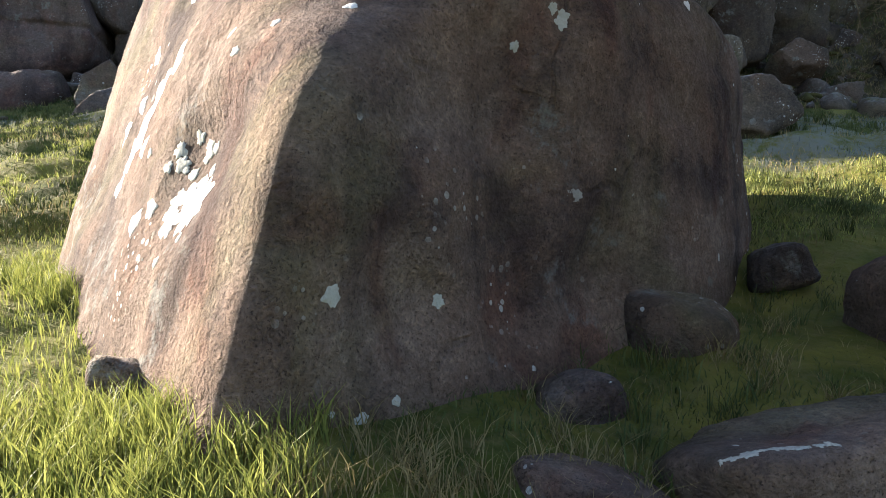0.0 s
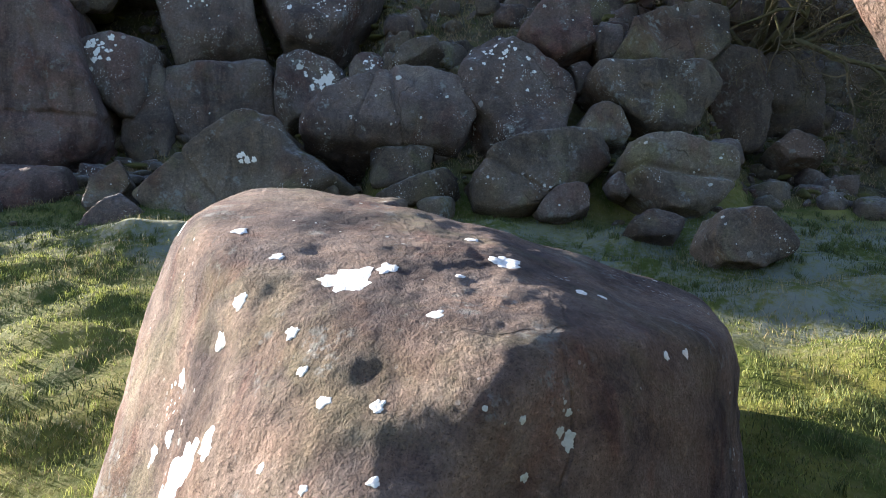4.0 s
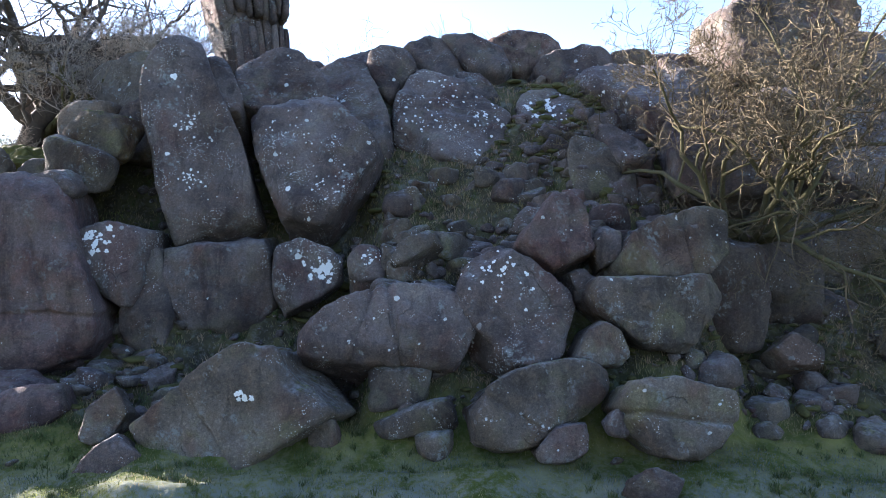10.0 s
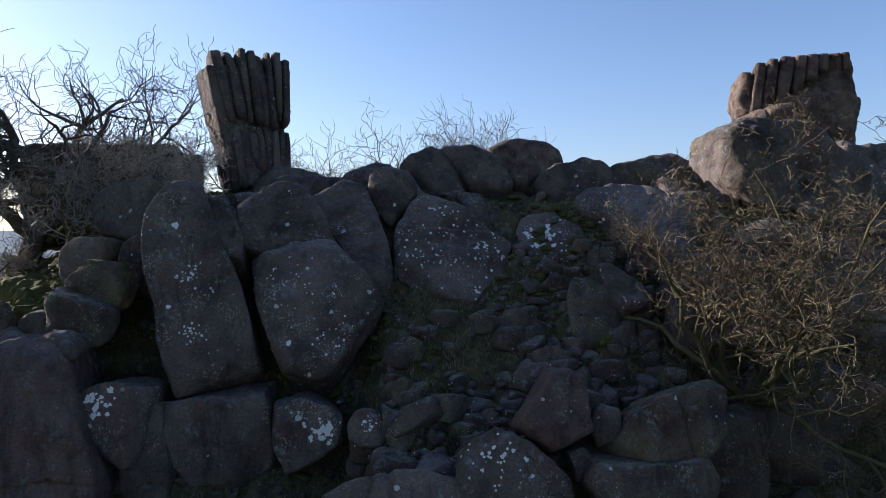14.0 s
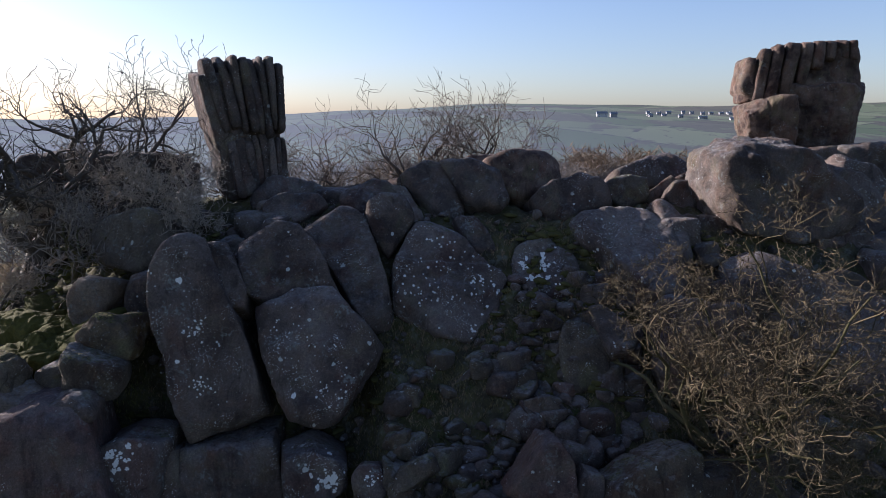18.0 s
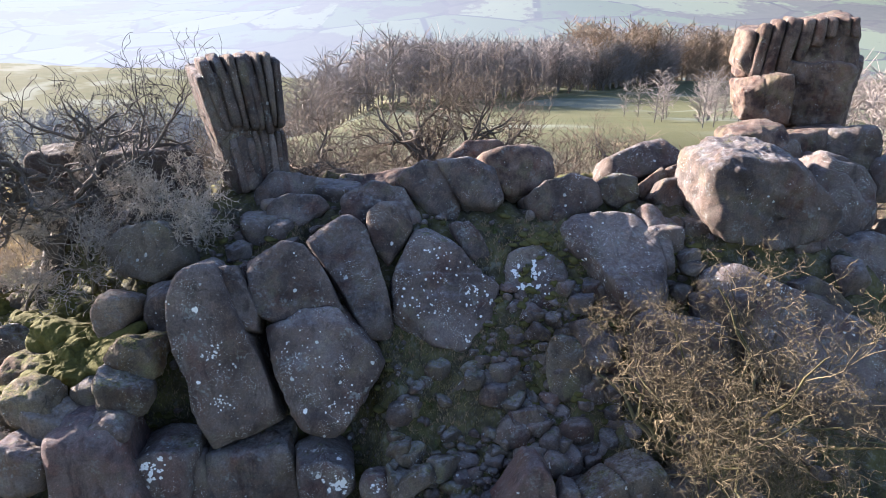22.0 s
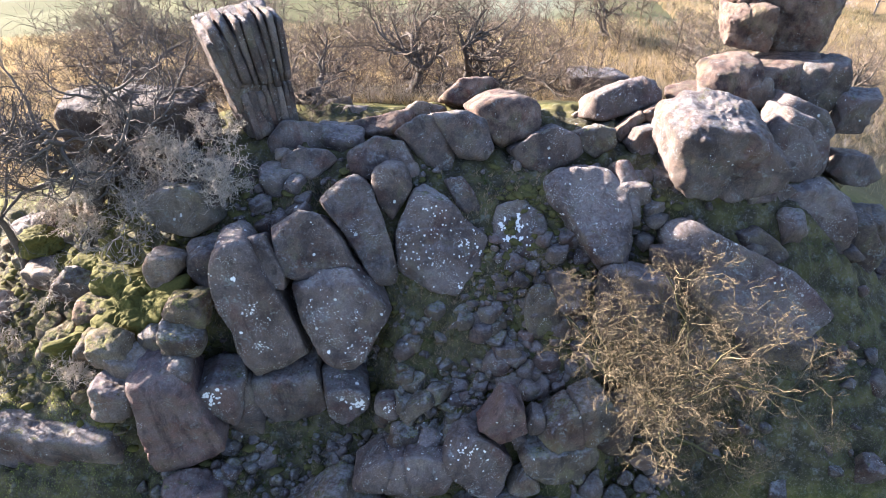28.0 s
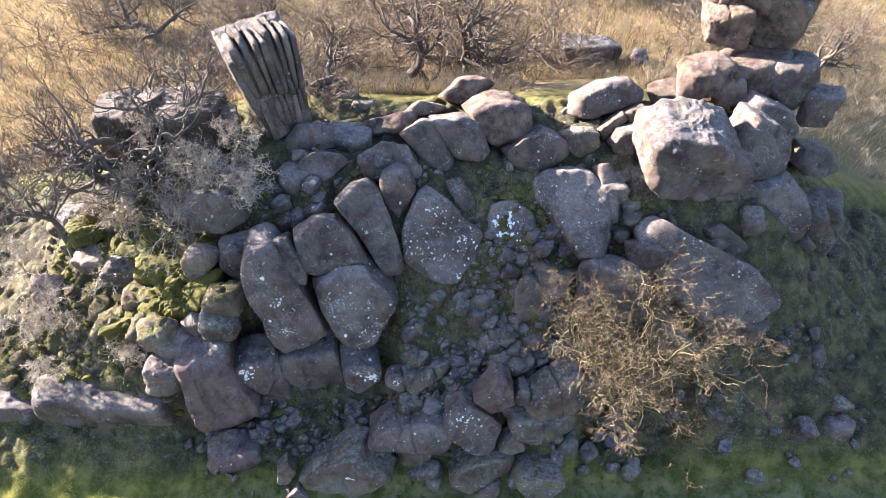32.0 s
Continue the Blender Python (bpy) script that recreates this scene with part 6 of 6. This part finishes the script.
def rubble(name, label, seed, count, x0, x1, y0, y1, small, large, material, sparse=-0.15, single=9.0, say="", level=3, flat=1.0, category="stones"):
    """Loose stones on the slope, too many to count, joined; the larger ones each a thing."""
    r = np.random.default_rng(seed)
    u, tris = sphere(level)
    vs, fs, total = [], [], 0
    xs, ys = r.uniform(x0, x1, count), r.uniform(y0, y1, count)
    zs, thick = land(xs, ys), vnoise(np.column_stack([xs * 0.7, ys * 0.7, 0 * xs]), 55)
    for k in range(count):
        x, y, z, s = float(xs[k]), float(ys[k]), float(zs[k]), small + (large - small) * r.random() ** 2.5
        if thick[k] < sparse:
            continue
        if large > 0.3 and (-1.9 < x < 2.4 and y > 19.6 or -5.2 < x < -1.4 and y > 17.2):
            continue
        if s > single:
            boulder(x, y, z + 0.02 * s, 2 * s, 1.6 * s, 1.3 * s, say, 700 + 40 * seed + k, material, "stone", ry=r.uniform(-20, 20), rz=r.uniform(0, 90), edge=12, level=4, group=say)
            continue
        inv = np.zeros(len(u))
        nrm = r.normal(0, 1, (11, 3))
        nrm /= np.linalg.norm(nrm, axis=1, keepdims=True)
        inv += ((np.maximum(u @ nrm.T, 0) / r.uniform(0.6, 1.0, 11)) ** 22).sum(1)
        p = u * (np.maximum(inv, 1e-3) ** (-1 / 22))[:, None]
        p = np.clip(p, -1.5, 1.5) * np.array([1, r.uniform(0.6, 1), r.uniform(0.45, 0.8) * flat]) * s
        c, q = math.cos(k), math.sin(k)
        p = p @ np.array([[c, -q, 0], [q, c, 0], [0, 0, 1]])
        fs.append(tris + total)
        vs.append(p + np.array([x, y, z + 0.1 * s]))
        total += len(u)
    return tagged(fast_mesh(name, np.concatenate(vs), np.concatenate(fs), material, True), label, category, kind="stuff")


rubble("loose_stones", "small grey stones lying on the crag ledges", 1, 420, -9, 9, 14.2, 23.5, 0.12, 0.5, STONE, -0.15, 0.32, "small grey stone on a crag ledge")
rubble("loose_stones", "tumbled grey blocks in the mossy gully", 6, 130, -1.8, 5.5, 16.2, 21.8, 0.2, 0.6, STONE, -0.6, 0.3, "grey stone tumbled in the mossy gully")
rubble("loose_stones", "small mossy stones on the sunlit bank", 2, 220, -20, -9, 16.5, 27, 0.15, 0.55, STONE_BANK, -0.15, 0.36, "mossy stone on the sunlit bank")
rubble("loose_stones", "lichened pebbles and grit on the crag ledges", 11, 1900, -9, 10, 14.2, 24.5, 0.04, 0.2, STONE_LICHEN, -0.5, level=2)
rubble("loose_stones", "lichen-grey broken stones filling the gully", 15, 330, -2.2, 6.0, 15.4, 21.8, 0.10, 0.42, STONE_LICHEN, -0.45, 0.34, "lichened stone tumbled in the gully")
rubble("loose_stones", "stones half sunk in the heather below the slabs", 18, 150, -2.6, 2.4, 15.4, 19.8, 0.14, 0.46, STONE_MOSSY, -0.6, 0.36, "mossy stone half sunk in heather")
rubble("loose_stones", "tumbled stones in the cleft beside the slabs", 20, 40, -2.0, 1.0, 15.8, 19.6, 0.2, 0.55, STONE_MOSSY, -1.0, 0.36, "grey stone tumbled below the slabs")
rubble("loose_stones", "dark stones filling the cleft under the slabs", 16, 200, -8.5, 0.0, 14.8, 18.0, 0.10, 0.36, STONE_MOSSY, -0.35, level=3)
rubble("moss", "olive moss and turf hummocks on the crag ledges", 12, 1100, -9, 10, 14.2, 24.5, 0.08, 0.30, MOSS_DARK, -0.4, level=2, flat=0.6, category="moss")
rubble("moss", "yellow-green moss lumps over the gully rocks", 17, 420, 2.6, 5.8, 18.6, 23.2, 0.08, 0.29, MOSS_DARK, -0.6, level=2, flat=0.7, category="moss")
rubble("moss", "lit moss hummocks on the bank", 13, 700, -19, -9, 16.5, 26, 0.1, 0.29, MOSS, -0.4, level=2, flat=0.7, category="moss")
rubble("loose_stones", "stones coloured shade-dark among the cluster rocks", 3, 160, 8, 20, 15, 26, 0.2, 0.6, STONE_DARK)
rubble("loose_stones", "dark stones scattered over the lower slope", 19, 110, -12, 20, 13.2, 16.5, 0.12, 0.5, STONE_MOSSY, -0.2, 0.4, "mossy stone sunk in the slope")
rubble("loose_stones", "pale stones along the crest", 4, 140, -7, 14, 24, 31, 0.12, 0.45, STONE_PALE)


# ---- field bank ----
def field_bank(points, high, wide, material, label):
    """A low bank of earth and stone that follows the ground from point to point."""
    pts = np.array(points, float)
    run = np.concatenate([[0], np.cumsum(np.linalg.norm(np.diff(pts, axis=0), axis=1))])
    d = np.arange(0, run[-1], 1.2)
    x, y = np.interp(d, run, pts[:, 0]), np.interp(d, run, pts[:, 1])
    z = land(x, y)
    lump = 1 + 0.35 * vnoise(np.column_stack([d * 0.3, 0 * d, 0 * d]), 71)
    prof = [(-wide, -0.3), (-0.5 * wide, 0.75 * high), (0, high), (0.5 * wide, 0.75 * high), (wide, -0.3)]
    v = np.stack([np.column_stack([x, y + o, z + h * lump]) for o, h in prof], 1).reshape(-1, 3)
    k = np.arange(len(d) - 1)[:, None, None] * 5 + np.arange(4)[None, :, None]
    f = np.concatenate([k, k + 5, k + 6, k + 1], 2).reshape(-1, 4)
    return tagged(fast_mesh("field_bank", v, f, material, True), label, "bank")


field_bank([(-6, 205), (12, 240), (36, 278), (70, 312), (110, 345)], 1.1, 1.6, BARK_MOSS, "dark stony bank along the upper pasture")

# ---- far village ----
# Wall and slate colours are muted and paled to imitate distance haze.
WALL_STONE = plain("house_stone", (0.22, 0.215, 0.21), (0.32, 0.31, 0.30), 0.6, 0.9, 0.2)
ROOF_SLATE = plain("house_slate", (0.16, 0.175, 0.195), (0.22, 0.235, 0.26), 0.6, 0.8, 0.2)
WALL_WHITE = plain("house_render", (0.36, 0.36, 0.35), (0.46, 0.46, 0.44), 0.6, 0.9, 0.2)
GLASS_DARK = plain("house_glass", (0.10, 0.11, 0.12), (0.14, 0.15, 0.16), 0.6, 0.2, 0.0)


def box_mesh(name, x0, x1, y0, y1, z0, z1, material, parent):
    v = [(x, y, z) for x in (x0, x1) for y in (y0, y1) for z in (z0, z1)]
    ob = link_mesh(name, v, [(0, 1, 3, 2), (4, 6, 7, 5), (0, 4, 5, 1), (2, 3, 7, 6), (0, 2, 6, 4), (1, 5, 7, 3)], material, False)
    ob.parent = parent
    return ob


def house(x, y, w, d, h, wall, label):
    root = new("house")
    root.location = (x, y, float(hill_z(np.array([x]), np.array([y]))[0]) - 0.8)
    tagged(root, label, "house", "village houses")
    box_mesh("wall", -w / 2, w / 2, -d / 2, d / 2, 0, h, wall, root)
    e, r = 0.4, h + 0.42 * d
    roof = link_mesh("roof", [(-w / 2 - e, -d / 2 - e, h), (w / 2 + e, -d / 2 - e, h), (w / 2 + e, d / 2 + e, h), (-w / 2 - e, d / 2 + e, h), (-w / 2 - e, 0, r), (w / 2 + e, 0, r)],
                     [(0, 1, 5, 4), (2, 3, 4, 5), (0, 4, 3), (1, 2, 5), (0, 3, 2, 1)], ROOF_SLATE, False)
    roof.parent = root
    box_mesh("chimney", w / 2 - 1.2, w / 2 - 0.4, -0.4, 0.4, r - 0.8, r + 0.9, wall, roof)
    for s in (-0.28, 0.28):
        for z in (0.18, 0.62):
            box_mesh("window", s * w - 0.4, s * w + 0.4, -d / 2 - 0.04, -d / 2 + 0.1, z * h, z * h + 0.9, GLASS_DARK, root)


rv = random.Random(77)
for k in range(22):
    white = k % 5 == 2
    house(300 + 8.6 * k + rv.uniform(-4, 4), 1000 + rv.uniform(-35, 90), rv.uniform(4.5, 7), rv.uniform(4, 5.5), rv.uniform(2.8, 3.8), WALL_WHITE if white else WALL_STONE,
          "white rendered house in the hazy village" if white else "grey stone house with slate roof in the village")
house(222, 960, 14, 7, 5, WALL_WHITE, "white farmhouse alone on the far hillside")
house(240, 968, 9, 7, 5, WALL_STONE, "stone barn beside the farmhouse on the hillside")

# ---- letter on the pillar: raised plate, dark colour imitates the cut's shade ----
cut = bpy.data.curves.new("carved_letter", "FONT")
cut.body, cut.size, cut.extrude, cut.align_x, cut.align_y = "S", 0.62, 0.02, "CENTER", "CENTER"
tmp = new("carved_letter", cut)
letter = new("carved_letter", bpy.data.meshes.new_from_object(tmp.evaluated_get(bpy.context.evaluated_depsgraph_get())))
bpy.data.objects.remove(tmp)
letter.data.materials.clear()
letter.data.materials.append(STONE_DARK)
best = None
from_, way = Vector((-7.75, 22.0, 17.2)), Vector((0, 1, 0))
for rib in left_pillar.children:
    tree = BVHTree.FromPolygons([v.co for v in rib.data.vertices], [p.vertices for p in rib.data.polygons])
    at, nrm, _, far = tree.ray_cast(from_ - left_pillar.location - rib.location, way)
    if at is not None and (best is None or far < best[0]):
        best = (far, at + rib.location, nrm)
letter.parent = left_pillar
facing = Vector((best[2].x, best[2].y, 0)).normalized()
letter.matrix_basis = Matrix.Translation(best[1] + facing * 0.03) @ Matrix((Vector((0, 0, 1)).cross(facing), Vector((0, 0, 1)), facing)).transposed().to_4x4()
letter["label"] = "raised dark letter plate imitating a shaded cut"
